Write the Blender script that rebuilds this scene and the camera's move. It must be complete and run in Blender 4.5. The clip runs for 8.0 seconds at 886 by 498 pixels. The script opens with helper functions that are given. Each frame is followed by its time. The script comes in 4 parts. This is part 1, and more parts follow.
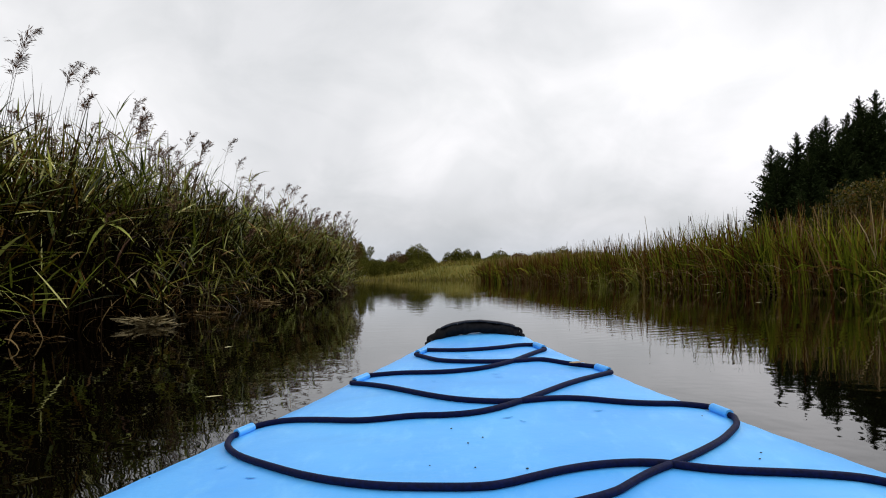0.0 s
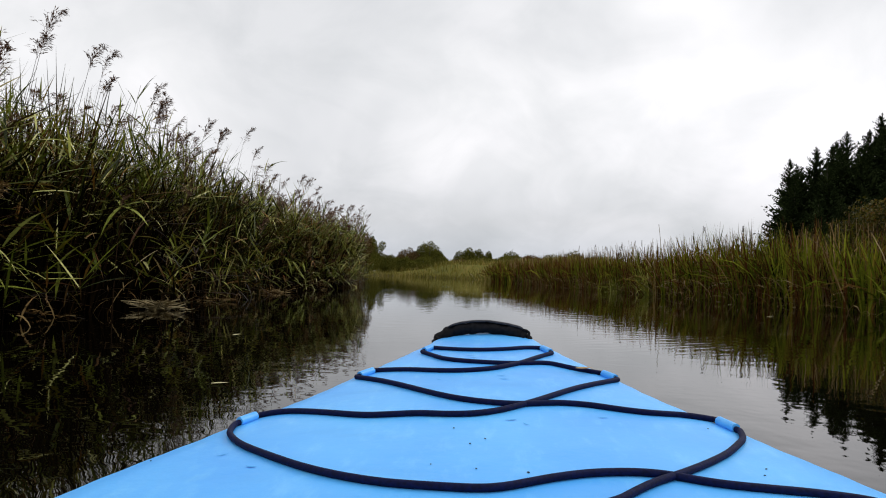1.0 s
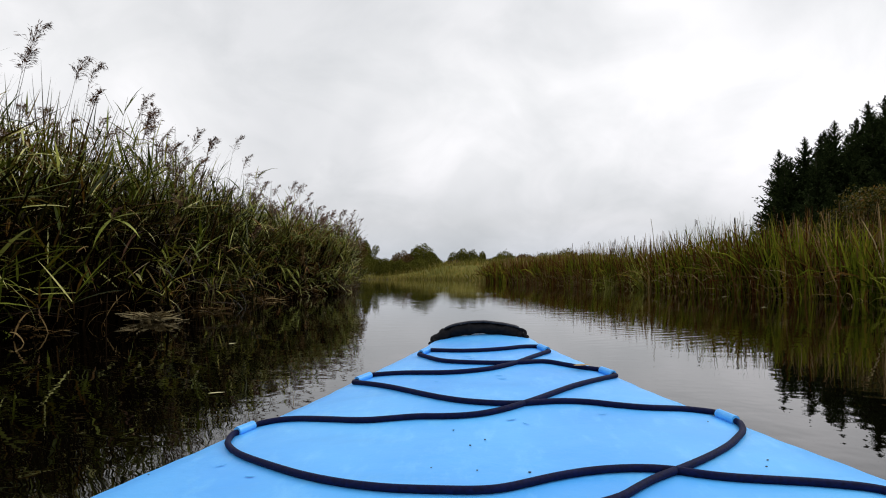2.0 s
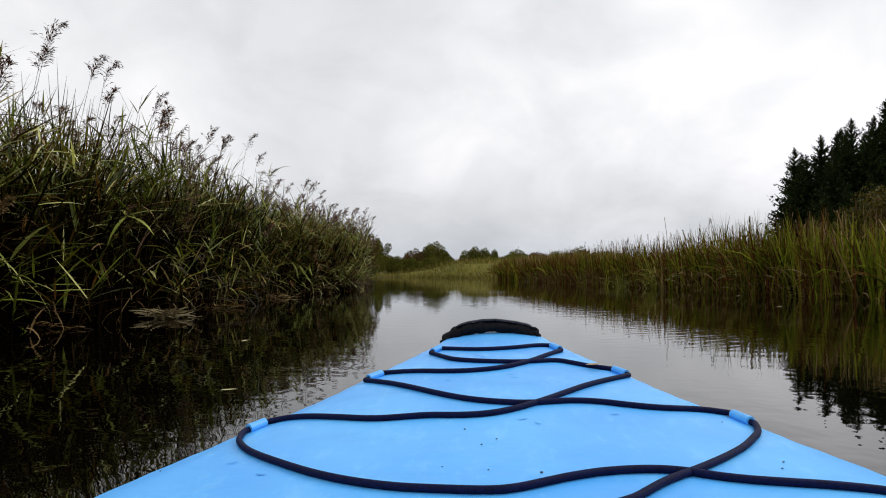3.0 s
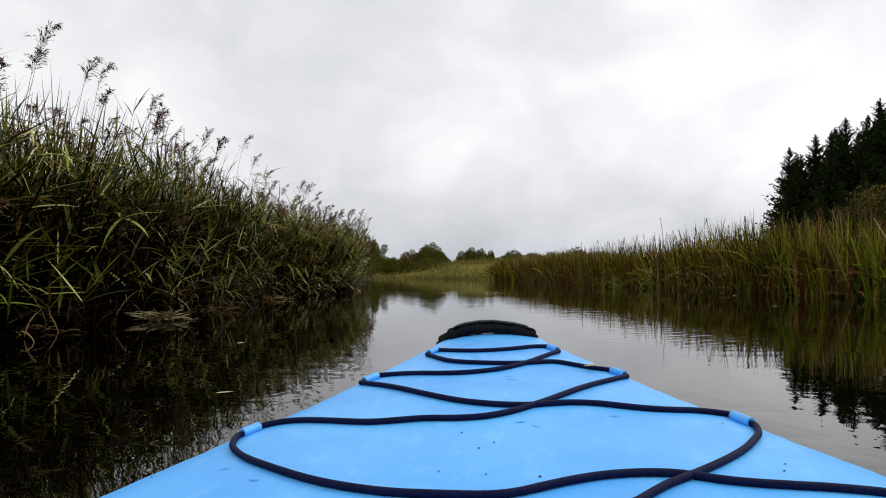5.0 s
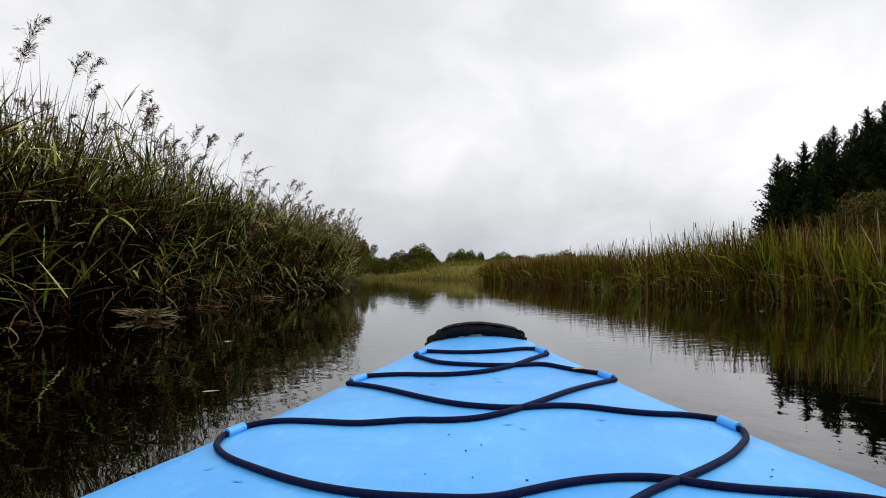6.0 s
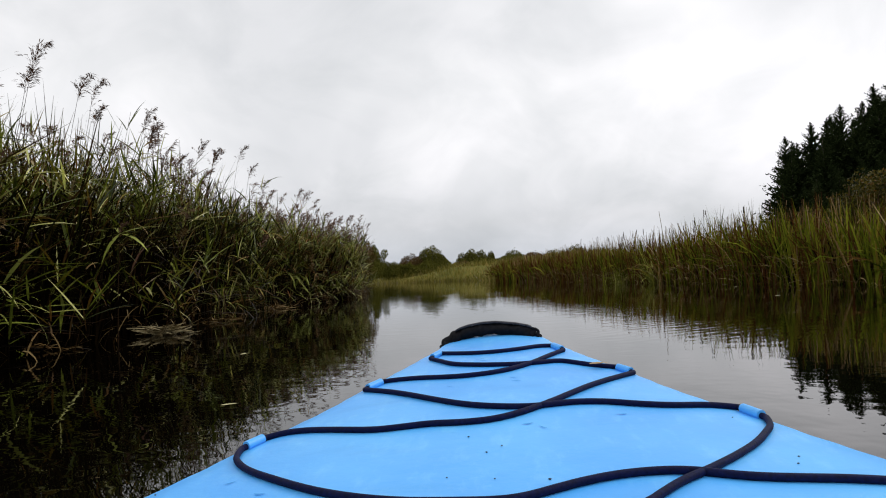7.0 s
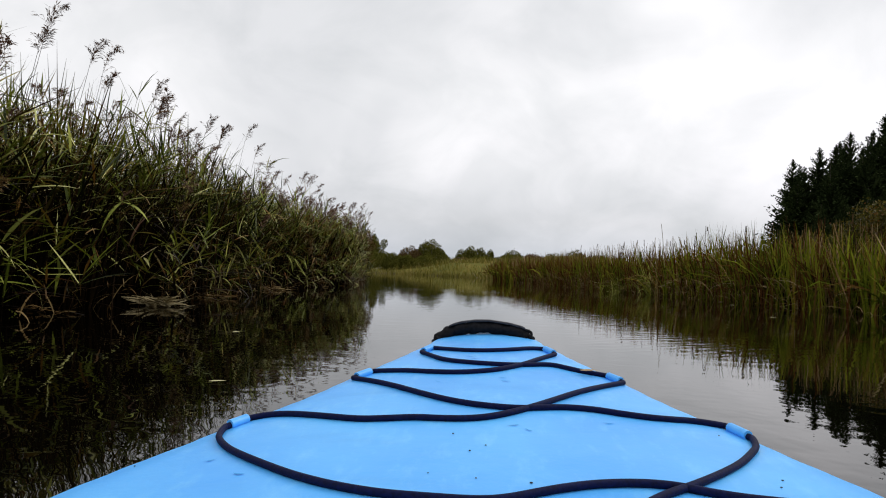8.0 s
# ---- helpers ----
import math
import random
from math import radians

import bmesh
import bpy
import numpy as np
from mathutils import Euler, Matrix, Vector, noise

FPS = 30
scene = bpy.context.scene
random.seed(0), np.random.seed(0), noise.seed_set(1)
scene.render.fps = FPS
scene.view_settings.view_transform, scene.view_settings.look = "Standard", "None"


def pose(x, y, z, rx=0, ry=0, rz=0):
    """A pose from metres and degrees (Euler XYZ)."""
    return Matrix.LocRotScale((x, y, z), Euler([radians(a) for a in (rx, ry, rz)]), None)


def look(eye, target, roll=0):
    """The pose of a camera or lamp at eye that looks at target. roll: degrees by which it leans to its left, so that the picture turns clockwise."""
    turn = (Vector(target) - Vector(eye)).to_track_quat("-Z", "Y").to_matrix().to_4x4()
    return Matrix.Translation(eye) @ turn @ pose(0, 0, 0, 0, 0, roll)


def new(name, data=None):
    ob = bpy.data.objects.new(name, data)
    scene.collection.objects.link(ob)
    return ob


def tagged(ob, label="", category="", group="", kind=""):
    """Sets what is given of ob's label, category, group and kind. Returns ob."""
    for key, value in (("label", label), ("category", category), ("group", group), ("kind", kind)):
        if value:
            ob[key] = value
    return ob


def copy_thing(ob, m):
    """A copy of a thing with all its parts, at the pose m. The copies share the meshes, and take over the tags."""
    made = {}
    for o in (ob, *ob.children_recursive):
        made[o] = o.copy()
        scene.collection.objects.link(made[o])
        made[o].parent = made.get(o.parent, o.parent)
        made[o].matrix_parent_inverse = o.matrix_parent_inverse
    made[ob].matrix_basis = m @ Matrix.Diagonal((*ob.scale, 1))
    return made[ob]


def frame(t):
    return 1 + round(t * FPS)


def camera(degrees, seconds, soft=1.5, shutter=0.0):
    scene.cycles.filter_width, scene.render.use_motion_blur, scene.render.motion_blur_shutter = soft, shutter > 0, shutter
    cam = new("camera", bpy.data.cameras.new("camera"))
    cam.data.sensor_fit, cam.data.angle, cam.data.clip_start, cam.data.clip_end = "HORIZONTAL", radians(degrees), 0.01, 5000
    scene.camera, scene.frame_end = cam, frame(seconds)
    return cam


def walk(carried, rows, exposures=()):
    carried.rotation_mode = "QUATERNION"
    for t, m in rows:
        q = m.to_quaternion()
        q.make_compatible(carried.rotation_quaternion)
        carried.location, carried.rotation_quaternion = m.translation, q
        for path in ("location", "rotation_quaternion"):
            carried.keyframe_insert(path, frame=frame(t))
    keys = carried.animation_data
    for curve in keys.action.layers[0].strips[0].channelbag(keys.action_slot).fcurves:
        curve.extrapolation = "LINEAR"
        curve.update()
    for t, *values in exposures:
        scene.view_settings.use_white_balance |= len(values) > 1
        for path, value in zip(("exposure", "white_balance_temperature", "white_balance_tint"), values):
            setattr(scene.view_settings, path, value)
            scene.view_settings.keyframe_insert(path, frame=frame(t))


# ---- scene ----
cam = camera(66.0, 8.0, soft=1.05)
EYE = 0.42
# seconds, x, y, yaw, pitch, roll of a camera worn low in the boat
ROWS = [
    (0.0, -0.000, 0.001, 2.14, 2.40, 2.32),
    (0.5, 0.008, 0.646, 3.77, 2.03, 0.77),
    (1.0, 0.008, 1.264, 3.71, 2.12, -2.80),
    (1.5, 0.021, 1.889, 1.79, 2.15, -2.89),
    (1.7, 0.027, 2.111, 1.34, 2.36, -0.71),
    (2.8, 0.070, 3.448, 4.63, 2.28, 2.07),
    (3.0, 0.066, 3.732, 4.71, 2.09, 0.40),
    (3.5, 0.053, 4.491, 3.29, 1.66, -5.14),
    (4.0, 0.063, 5.362, 1.29, 1.77, -1.55),
    (4.2, 0.061, 5.686, 1.42, 1.75, 1.68),
    (5.3, 0.025, 7.600, 4.98, 2.32, 0.10),
    (5.5, 0.026, 7.935, 4.83, 2.19, -0.54),
    (6.0, 0.051, 8.757, 2.57, 2.39, -0.45),
    (6.5, 0.067, 9.538, 2.40, 2.27, 2.21),
    (7.0, 0.065, 10.299, 4.32, 2.66, 5.04),
    (7.5, 0.042, 11.087, 5.35, 2.08, 1.22),
    (8.0, 0.001, 11.822, 3.97, 1.84, -3.49),
]
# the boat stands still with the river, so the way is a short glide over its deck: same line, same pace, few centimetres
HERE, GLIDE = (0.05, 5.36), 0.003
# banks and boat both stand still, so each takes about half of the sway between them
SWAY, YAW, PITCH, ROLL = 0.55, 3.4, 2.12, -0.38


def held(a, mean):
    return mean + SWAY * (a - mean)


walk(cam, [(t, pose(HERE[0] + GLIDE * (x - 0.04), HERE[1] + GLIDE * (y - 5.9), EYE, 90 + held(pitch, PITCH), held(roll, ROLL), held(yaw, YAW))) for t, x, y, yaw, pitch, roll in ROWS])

# ---- sky and sun ----
SUN_AZ, SUN_EL = 62.0, 42.0  # degrees clockwise from ahead, and up


def sky():
    w = bpy.data.worlds.new("overcast")
    scene.world = w
    w.use_nodes = True
    nt = w.node_tree
    nt.nodes.clear()
    N, L = nt.nodes.new, nt.links.new
    geo = N("ShaderNodeTexCoord")
    sep = N("ShaderNodeSeparateXYZ")
    L(geo.outputs["Generated"], sep.inputs[0])
    # clouds lie on a flat sheet far overhead
    up = N("ShaderNodeMath"); up.operation = "MAXIMUM"; up.inputs[1].default_value = 0.0
    L(sep.outputs[2], up.inputs[0])
    add = N("ShaderNodeMath"); add.operation = "ADD"; add.inputs[1].default_value = 0.62
    L(up.outputs[0], add.inputs[0])
    dx = N("ShaderNodeMath"); dx.operation = "DIVIDE"
    dy = N("ShaderNodeMath"); dy.operation = "DIVIDE"
    L(sep.outputs[0], dx.inputs[0]); L(add.outputs[0], dx.inputs[1])
    L(sep.outputs[1], dy.inputs[0]); L(add.outputs[0], dy.inputs[1])
    com = N("ShaderNodeCombineXYZ")
    L(dx.outputs[0], com.inputs[0]); L(dy.outputs[0], com.inputs[1])
    com.inputs[2].default_value = CLOUD_SEED
    big = N("ShaderNodeTexNoise")
    big.inputs["Scale"].default_value, big.inputs["Detail"].default_value, big.inputs["Roughness"].default_value = 1.7, 5.0, 0.5
    big.inputs["Distortion"].default_value = 0.4
    L(com.outputs[0], big.inputs["Vector"])
    ramp = N("ShaderNodeValToRGB")
    e = ramp.color_ramp.elements
    e[0].position, e[0].color = 0.31, (0.645, 0.65, 0.66, 1)
    e[1].position, e[1].color = 0.64, (1.0, 0.975, 0.985, 1)
    m = ramp.color_ramp.elements.new(0.47); m.color = (0.80, 0.795, 0.80, 1)
    L(big.outputs["Fac"], ramp.inputs[0])
    # thicker, greyer cloud towards the horizon
    low = N("ShaderNodeMapRange")
    low.inputs["From Min"].default_value, low.inputs["From Max"].default_value = 0.0, 0.26
    low.inputs["To Min"].default_value, low.inputs["To Max"].default_value = 0.0, 1.0
    L(sep.outputs[2], low.inputs["Value"])
    hor = N("ShaderNodeValToRGB")
    h = hor.color_ramp.elements
    h[0].position, h[0].color = 0.0, (0.51, 0.56, 0.635, 1)
    h[1].position, h[1].color = 1.0, (1.0, 1.0, 1.0, 1)
    k = hor.color_ramp.elements.new(0.3); k.color = (0.715, 0.725, 0.75, 1)
    k = hor.color_ramp.elements.new(0.6); k.color = (0.91, 0.912, 0.92, 1)
    L(low.outputs[0], hor.inputs[0])
    mul = N("ShaderNodeMix"); mul.data_type, mul.blend_type = "RGBA", "MULTIPLY"
    mul.inputs["Factor"].default_value = 1.0
    L(ramp.outputs[0], mul.inputs["A"]); L(hor.outputs[0], mul.inputs["B"])
    # ragged lower cloud
    rag = N("ShaderNodeTexNoise")
    rag.inputs["Scale"].default_value, rag.inputs["Detail"].default_value, rag.inputs["Roughness"].default_value = 5.5, 6.0, 0.55
    rag.inputs["Distortion"].default_value = 0.6
    L(com.outputs[0], rag.inputs["Vector"])
    rr = N("ShaderNodeValToRGB")
    rr.color_ramp.elements[0].position, rr.color_ramp.elements[0].color = 0.36, (0.92, 0.925, 0.93, 1)
    rr.color_ramp.elements[1].position, rr.color_ramp.elements[1].color = 0.6, (1.03, 1.025, 1.03, 1)
    L(rag.outputs["Fac"], rr.inputs[0])
    mul2 = N("ShaderNodeMix"); mul2.data_type, mul2.blend_type = "RGBA", "MULTIPLY"
    mul2.inputs["Factor"].default_value = 1.0
    L(mul.outputs["Result"], mul2.inputs["A"]); L(rr.outputs[0], mul2.inputs["B"])
    cover = N("ShaderNodeBackground")
    cover.inputs["Strength"].default_value = 1.27
    L(mul2.outputs["Result"], cover.inputs["Color"])
    clear = N("ShaderNodeTexSky")
    clear.sky_type, clear.sun_disc = "NISHITA", False
    clear.sun_elevation, clear.sun_rotation = radians(SUN_EL), radians(SUN_AZ)
    blue = N("ShaderNodeBackground")
    blue.inputs["Strength"].default_value = 0.1
    L(clear.outputs[0], blue.inputs["Color"])
    mix = N("ShaderNodeMixShader")
    mix.inputs[0].default_value = 0.92
    L(blue.outputs[0], mix.inputs[1]); L(cover.outputs[0], mix.inputs[2])
    out = N("ShaderNodeOutputWorld")
    L(mix.outputs[0], out.inputs[0])
    sun = bpy.data.lights.new("sun", "SUN")
    sun.energy, sun.angle, sun.color = 1.15, radians(30), (1.0, 0.96, 0.9)
    ob = new("sun", sun)
    a, el = radians(SUN_AZ), radians(SUN_EL)
    d = Vector((math.sin(a) * math.cos(el), math.cos(a) * math.cos(el), math.sin(el)))
    ob.matrix_world = look(d * 60, (0, 0, 0))


CLOUD_SEED = 3.7
sky()


# ---- materials ----
def material(name):
    m = bpy.data.materials.new(name)
    m.use_nodes = True
    nt = m.node_tree
    return m, nt, nt.nodes["Principled BSDF"]


def ramp_node(nt, stops):
    r = nt.nodes.new("ShaderNodeValToRGB")
    els = r.color_ramp.elements
    while len(els) < len(stops):
        els.new(0.5)
    for e, (p, c) in zip(els, stops):
        e.position, e.color = p, (*c, 1)
    return r


def noise_node(nt, scale, detail=4.0, rough=0.55, coords="Object", stretch=None):
    tc = nt.nodes.new("ShaderNodeTexCoord")
    n = nt.nodes.new("ShaderNodeTexNoise")
    n.inputs["Scale"].default_value, n.inputs["Detail"].default_value, n.inputs["Roughness"].default_value = scale, detail, rough
    if stretch:
        mp = nt.nodes.new("ShaderNodeMapping")
        mp.inputs["Scale"].default_value = stretch
        nt.links.new(tc.outputs[coords], mp.inputs[0])
        nt.links.new(mp.outputs[0], n.inputs["Vector"])
    else:
        nt.links.new(tc.outputs[coords], n.inputs["Vector"])
    return n


def mixed(nt, a, b, fac, blend="MIX"):
    m = nt.nodes.new("ShaderNodeMix")
    m.data_type, m.blend_type = "RGBA", blend
    if isinstance(fac, float):
        m.inputs["Factor"].default_value = fac
    else:
        nt.links.new(fac, m.inputs["Factor"])
    nt.links.new(a, m.inputs["A"])
    nt.links.new(b, m.inputs["B"])
    return m.outputs["Result"]


def foliage(name, stops, patch=0.35, patch_scale=0.5, rough=0.55, glow=0.25, grain=25.0, gloss=0.08):
    """Leaves: colour by island, in drifts over the bed, with fine streaks."""
    m, nt, b = material(name)
    L = nt.links.new
    g = nt.nodes.new("ShaderNodeNewGeometry")
    drift = noise_node(nt, patch_scale, 3.0)
    val = nt.nodes.new("ShaderNodeMath"); val.operation = "MULTIPLY_ADD"
    val.inputs[1].default_value = 1.0 - patch
    shift = nt.nodes.new("ShaderNodeMapRange")
    shift.inputs["From Min"].default_value, shift.inputs["From Max"].default_value = 0.3, 0.7
    shift.inputs["To Min"].default_value, shift.inputs["To Max"].default_value = 0.0, patch
    L(drift.outputs["Fac"], shift.inputs["Value"])
    L(g.outputs["Random Per Island"], val.inputs[0]); L(shift.outputs[0], val.inputs[2])
    r = ramp_node(nt, stops)
    L(val.outputs[0], r.inputs[0])
    fine = noise_node(nt, grain, 3.0, stretch=(1, 1, 0.15))
    fr = ramp_node(nt, [(0.25, (0.62, 0.62, 0.6)), (0.75, (1.2, 1.18, 1.1))])
    L(fine.outputs["Fac"], fr.inputs[0])
    col = mixed(nt, r.outputs[0], fr.outputs[0], 1.0, "MULTIPLY")
    L(col, b.inputs["Base Color"])
    b.inputs["Roughness"].default_value = rough
    b.inputs["Specular IOR Level"].default_value = gloss
    tr = nt.nodes.new("ShaderNodeBsdfTranslucent")
    L(col, tr.inputs["Color"])
    mx = nt.nodes.new("ShaderNodeMixShader")
    mx.inputs[0].default_value = glow
    L(b.outputs[0], mx.inputs[1]); L(tr.outputs[0], mx.inputs[2])
    L(mx.outputs[0], nt.nodes["Material Output"].inputs["Surface"])
    return m


def water_material():
    m, nt, b = material("river_water")
    L = nt.links.new
    n = noise_node(nt, 0.6, 3.0)
    r = ramp_node(nt, [(0.3, (0.0008, 0.0006, 0.0004)), (0.7, (0.0016, 0.0012, 0.0007))])
    L(n.outputs["Fac"], r.inputs[0]); L(r.outputs[0], b.inputs["Base Color"])
    b.inputs["Roughness"].default_value = 0.01
    b.inputs["IOR"].default_value = 1.33
    b.inputs["Specular IOR Level"].default_value = 0.43
    small = noise_node(nt, 7.0, 2.0, 0.5, stretch=(1.0, 0.75, 1))
    wide = noise_node(nt, 2.2, 2.0, 0.5, stretch=(0.4, 2.0, 1))
    gust = noise_node(nt, 0.22, 2.0, 0.5)
    gr = ramp_node(nt, [(0.38, (0.25, 0.25, 0.25)), (0.68, (1, 1, 1))])
    L(gust.outputs["Fac"], gr.inputs[0])
    b1 = nt.nodes.new("ShaderNodeBump")
    b1.inputs["Distance"].default_value = 0.0023
    L(gr.outputs[0], b1.inputs["Strength"]); L(small.outputs["Fac"], b1.inputs["Height"])
    b2 = nt.nodes.new("ShaderNodeBump")
    b2.inputs["Strength"].default_value, b2.inputs["Distance"].default_value = 0.5, 0.0017
    L(wide.outputs["Fac"], b2.inputs["Height"]); L(b1.outputs[0], b2.inputs["Normal"])
    # a patch of regular small waves that runs out from the bow
    tc = nt.nodes.new("ShaderNodeTexCoord")
    mp = nt.nodes.new("ShaderNodeMapping")
    mp.inputs["Location"].default_value, mp.inputs["Rotation"].default_value = (0, 0, 0), (0, 0, radians(-36))
    L(tc.outputs["Object"], mp.inputs[0])
    wave = nt.nodes.new("ShaderNodeTexWave")
    wave.bands_direction, wave.wave_profile = "Y", "SIN"
    wave.inputs["Scale"].default_value, wave.inputs["Distortion"].default_value, wave.inputs["Detail"].default_value, wave.inputs["Detail Scale"].default_value = 2.5, 7.0, 3.0, 0.45
    L(mp.outputs[0], wave.inputs["Vector"])
    dist = nt.nodes.new("ShaderNodeVectorMath"); dist.operation = "DISTANCE"
    dist.inputs[1].default_value = (1.6, 10.2, 0)
    L(tc.outputs["Object"], dist.inputs[0])
    fall = nt.nodes.new("ShaderNodeMapRange"); fall.interpolation_type = "SMOOTHSTEP"
    fall.inputs["From Min"].default_value, fall.inputs["From Max"].default_value = 1.5, 0.2
    fall.inputs["To Min"].default_value, fall.inputs["To Max"].default_value = 0.0, 1.0
    L(dist.outputs["Value"], fall.inputs["Value"])
    b3 = nt.nodes.new("ShaderNodeBump")
    b3.inputs["Distance"].default_value = 0.00035
    L(fall.outputs[0], b3.inputs["Strength"]); L(wave.outputs["Fac"], b3.inputs["Height"]); L(b2.outputs[0], b3.inputs["Normal"])
    L(b3.outputs[0], b.inputs["Normal"])
    return m


def soil_material():
    m, nt, b = material("bank_ground")
    L = nt.links.new
    n1, n2 = noise_node(nt, 0.35, 5.0), noise_node(nt, 6.0, 6.0, 0.7)
    grass = ramp_node(nt, [(0.3, (0.08, 0.085, 0.014)), (0.55, (0.145, 0.135, 0.024)), (0.75, (0.21, 0.17, 0.048))])
    L(n1.outputs["Fac"], grass.inputs[0])
    v = ramp_node(nt, [(0.25, (0.5, 0.5, 0.5)), (0.75, (1.25, 1.25, 1.2))])
    L(n2.outputs["Fac"], v.inputs[0])
    col = mixed(nt, grass.outputs[0], v.outputs[0], 1.0, "MULTIPLY")
    # bare mud close to the river's level
    tc = nt.nodes.new("ShaderNodeTexCoord")
    sp = nt.nodes.new("ShaderNodeSeparateXYZ")
    L(tc.outputs["Object"], sp.inputs[0])
    mr = nt.nodes.new("ShaderNodeMapRange")
    mr.inputs["From Min"].default_value, mr.inputs["From Max"].default_value = 0.08, 0.35
    L(sp.outputs[2], mr.inputs["Value"])
    mud = ramp_node(nt, [(0.3, (0.018, 0.014, 0.009)), (0.7, (0.04, 0.032, 0.02))])
    L(n2.outputs["Fac"], mud.inputs[0])
    L(mixed(nt, mud.outputs[0], col, mr.outputs[0]), b.inputs["Base Color"])
    b.inputs["Roughness"].default_value = 0.95
    b.inputs["Specular IOR Level"].default_value = 0.08
    bump = nt.nodes.new("ShaderNodeBump")
    bump.inputs["Strength"].default_value, bump.inputs["Distance"].default_value = 0.7, 0.08
    L(n2.outputs["Fac"], bump.inputs["Height"]); L(bump.outputs[0], b.inputs["Normal"])
    return m


def bark_material(name, dark, light):
    m, nt, b = material(name)
    n = noise_node(nt, 8.0, 5.0, stretch=(1, 1, 0.2))
    r = ramp_node(nt, [(0.3, dark), (0.7, light)])
    nt.links.new(n.outputs["Fac"], r.inputs[0]); nt.links.new(r.outputs[0], b.inputs["Base Color"])
    b.inputs["Roughness"].default_value = 0.9
    return m


def hull_material():
    m, nt, b = material("blue_polyethylene")
    L = nt.links.new
    fade = noise_node(nt, 5.0, 5.0, 0.6)
    r = ramp_node(nt, [(0.3, (0.056, 0.355, 0.88)), (0.7, (0.1, 0.46, 0.93))])
    L(fade.outputs["Fac"], r.inputs[0])
    scuff = noise_node(nt, 26.0, 6.0, 0.7, stretch=(1.6, 0.6, 1))
    sr = ramp_node(nt, [(0.52, (0, 0, 0)), (0.7, (0.45, 0.45, 0.45))])
    L(scuff.outputs["Fac"], sr.inputs[0])
    pale = ramp_node(nt, [(0, (0.17, 0.54, 0.93)), (1, (0.2, 0.58, 0.95))])
    col = mixed(nt, r.outputs[0], pale.outputs[0], sr.outputs[0])
    b.inputs["Roughness"].default_value = 0.42
    b.inputs["Specular IOR Level"].default_value = 0.4
    # faint darker smears
    smear = noise_node(nt, 12.0, 3.0, 0.6, stretch=(0.5, 1.3, 1))
    mk = ramp_node(nt, [(0.58, (0, 0, 0)), (0.75, (0.35, 0.35, 0.35))])
    L(smear.outputs["Fac"], mk.inputs[0])
    rub = ramp_node(nt, [(0, (0.04, 0.3, 0.75)), (1, (0.04, 0.3, 0.75))])
    L(mixed(nt, col, rub.outputs[0], mk.outputs[0]), b.inputs["Base Color"])
    grain = noise_node(nt, 140.0, 3.0)
    dent = noise_node(nt, 7.0, 3.0)
    b1 = nt.nodes.new("ShaderNodeBump"); b1.inputs["Strength"].default_value, b1.inputs["Distance"].default_value = 0.25, 0.0012
    b2 = nt.nodes.new("ShaderNodeBump"); b2.inputs["Strength"].default_value, b2.inputs["Distance"].default_value = 0.45, 0.008
    L(grain.outputs["Fac"], b1.inputs["Height"]); L(dent.outputs["Fac"], b2.inputs["Height"])
    L(b1.outputs[0], b2.inputs["Normal"]); L(b2.outputs[0], b.inputs["Normal"])
    return m


def cord_material(name, dark, light, scale=300.0):
    m, nt, b = material(name)
    n = noise_node(nt, scale, 3.0)
    r = ramp_node(nt, [(0.35, dark), (0.7, light)])
    nt.links.new(n.outputs["Fac"], r.inputs[0]); nt.links.new(r.outputs[0], b.inputs["Base Color"])
    b.inputs["Roughness"].default_value = 0.7
    b.inputs["Specular IOR Level"].default_value = 0.12
    bump = nt.nodes.new("ShaderNodeBump"); bump.inputs["Strength"].default_value, bump.inputs["Distance"].default_value = 0.5, 0.001
    nt.links.new(n.outputs["Fac"], bump.inputs["Height"]); nt.links.new(bump.outputs[0], b.inputs["Normal"])
    return m


WATER = water_material()
SOIL = soil_material()
REED_LEAF = foliage("reed_leaf", [(0.0, (0.006, 0.009, 0.0012)), (0.22, (0.028, 0.04, 0.0035)), (0.4, (0.11, 0.14, 0.01)), (0.58, (0.2, 0.235, 0.022)), (0.67, (0.2, 0.09, 0.018)), (0.8, (0.37, 0.39, 0.07)), (1.0, (0.8, 0.76, 0.4))], patch=0.25, patch_scale=0.9, glow=0.18, rough=0.45, gloss=0.22)
# low leaves: brown with age, with the bed's shade put into the colour too
SHADED_LOW_LEAF = foliage("old_shaded_reed_leaf", [(0.0, (0.002, 0.0014, 0.0006)), (0.42, (0.007, 0.0035, 0.0012)), (0.62, (0.05, 0.019, 0.005)), (0.72, (0.022, 0.027, 0.004)), (0.83, (0.13, 0.06, 0.016)), (0.9, (0.34, 0.31, 0.14)), (1.0, (0.8, 0.75, 0.5))], patch=0.2, patch_scale=0.9, glow=0.05, rough=0.5, gloss=0.14)
PALE_LEAF = foliage("pale_reed_leaf", [(0.0, (0.1, 0.13, 0.015)), (0.5, (0.28, 0.33, 0.05)), (1.0, (0.74, 0.7, 0.34))], glow=0.22, gloss=0.2, rough=0.42)
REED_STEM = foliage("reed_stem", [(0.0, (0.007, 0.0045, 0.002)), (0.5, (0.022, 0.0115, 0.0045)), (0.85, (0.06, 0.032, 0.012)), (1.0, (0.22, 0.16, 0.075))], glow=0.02)
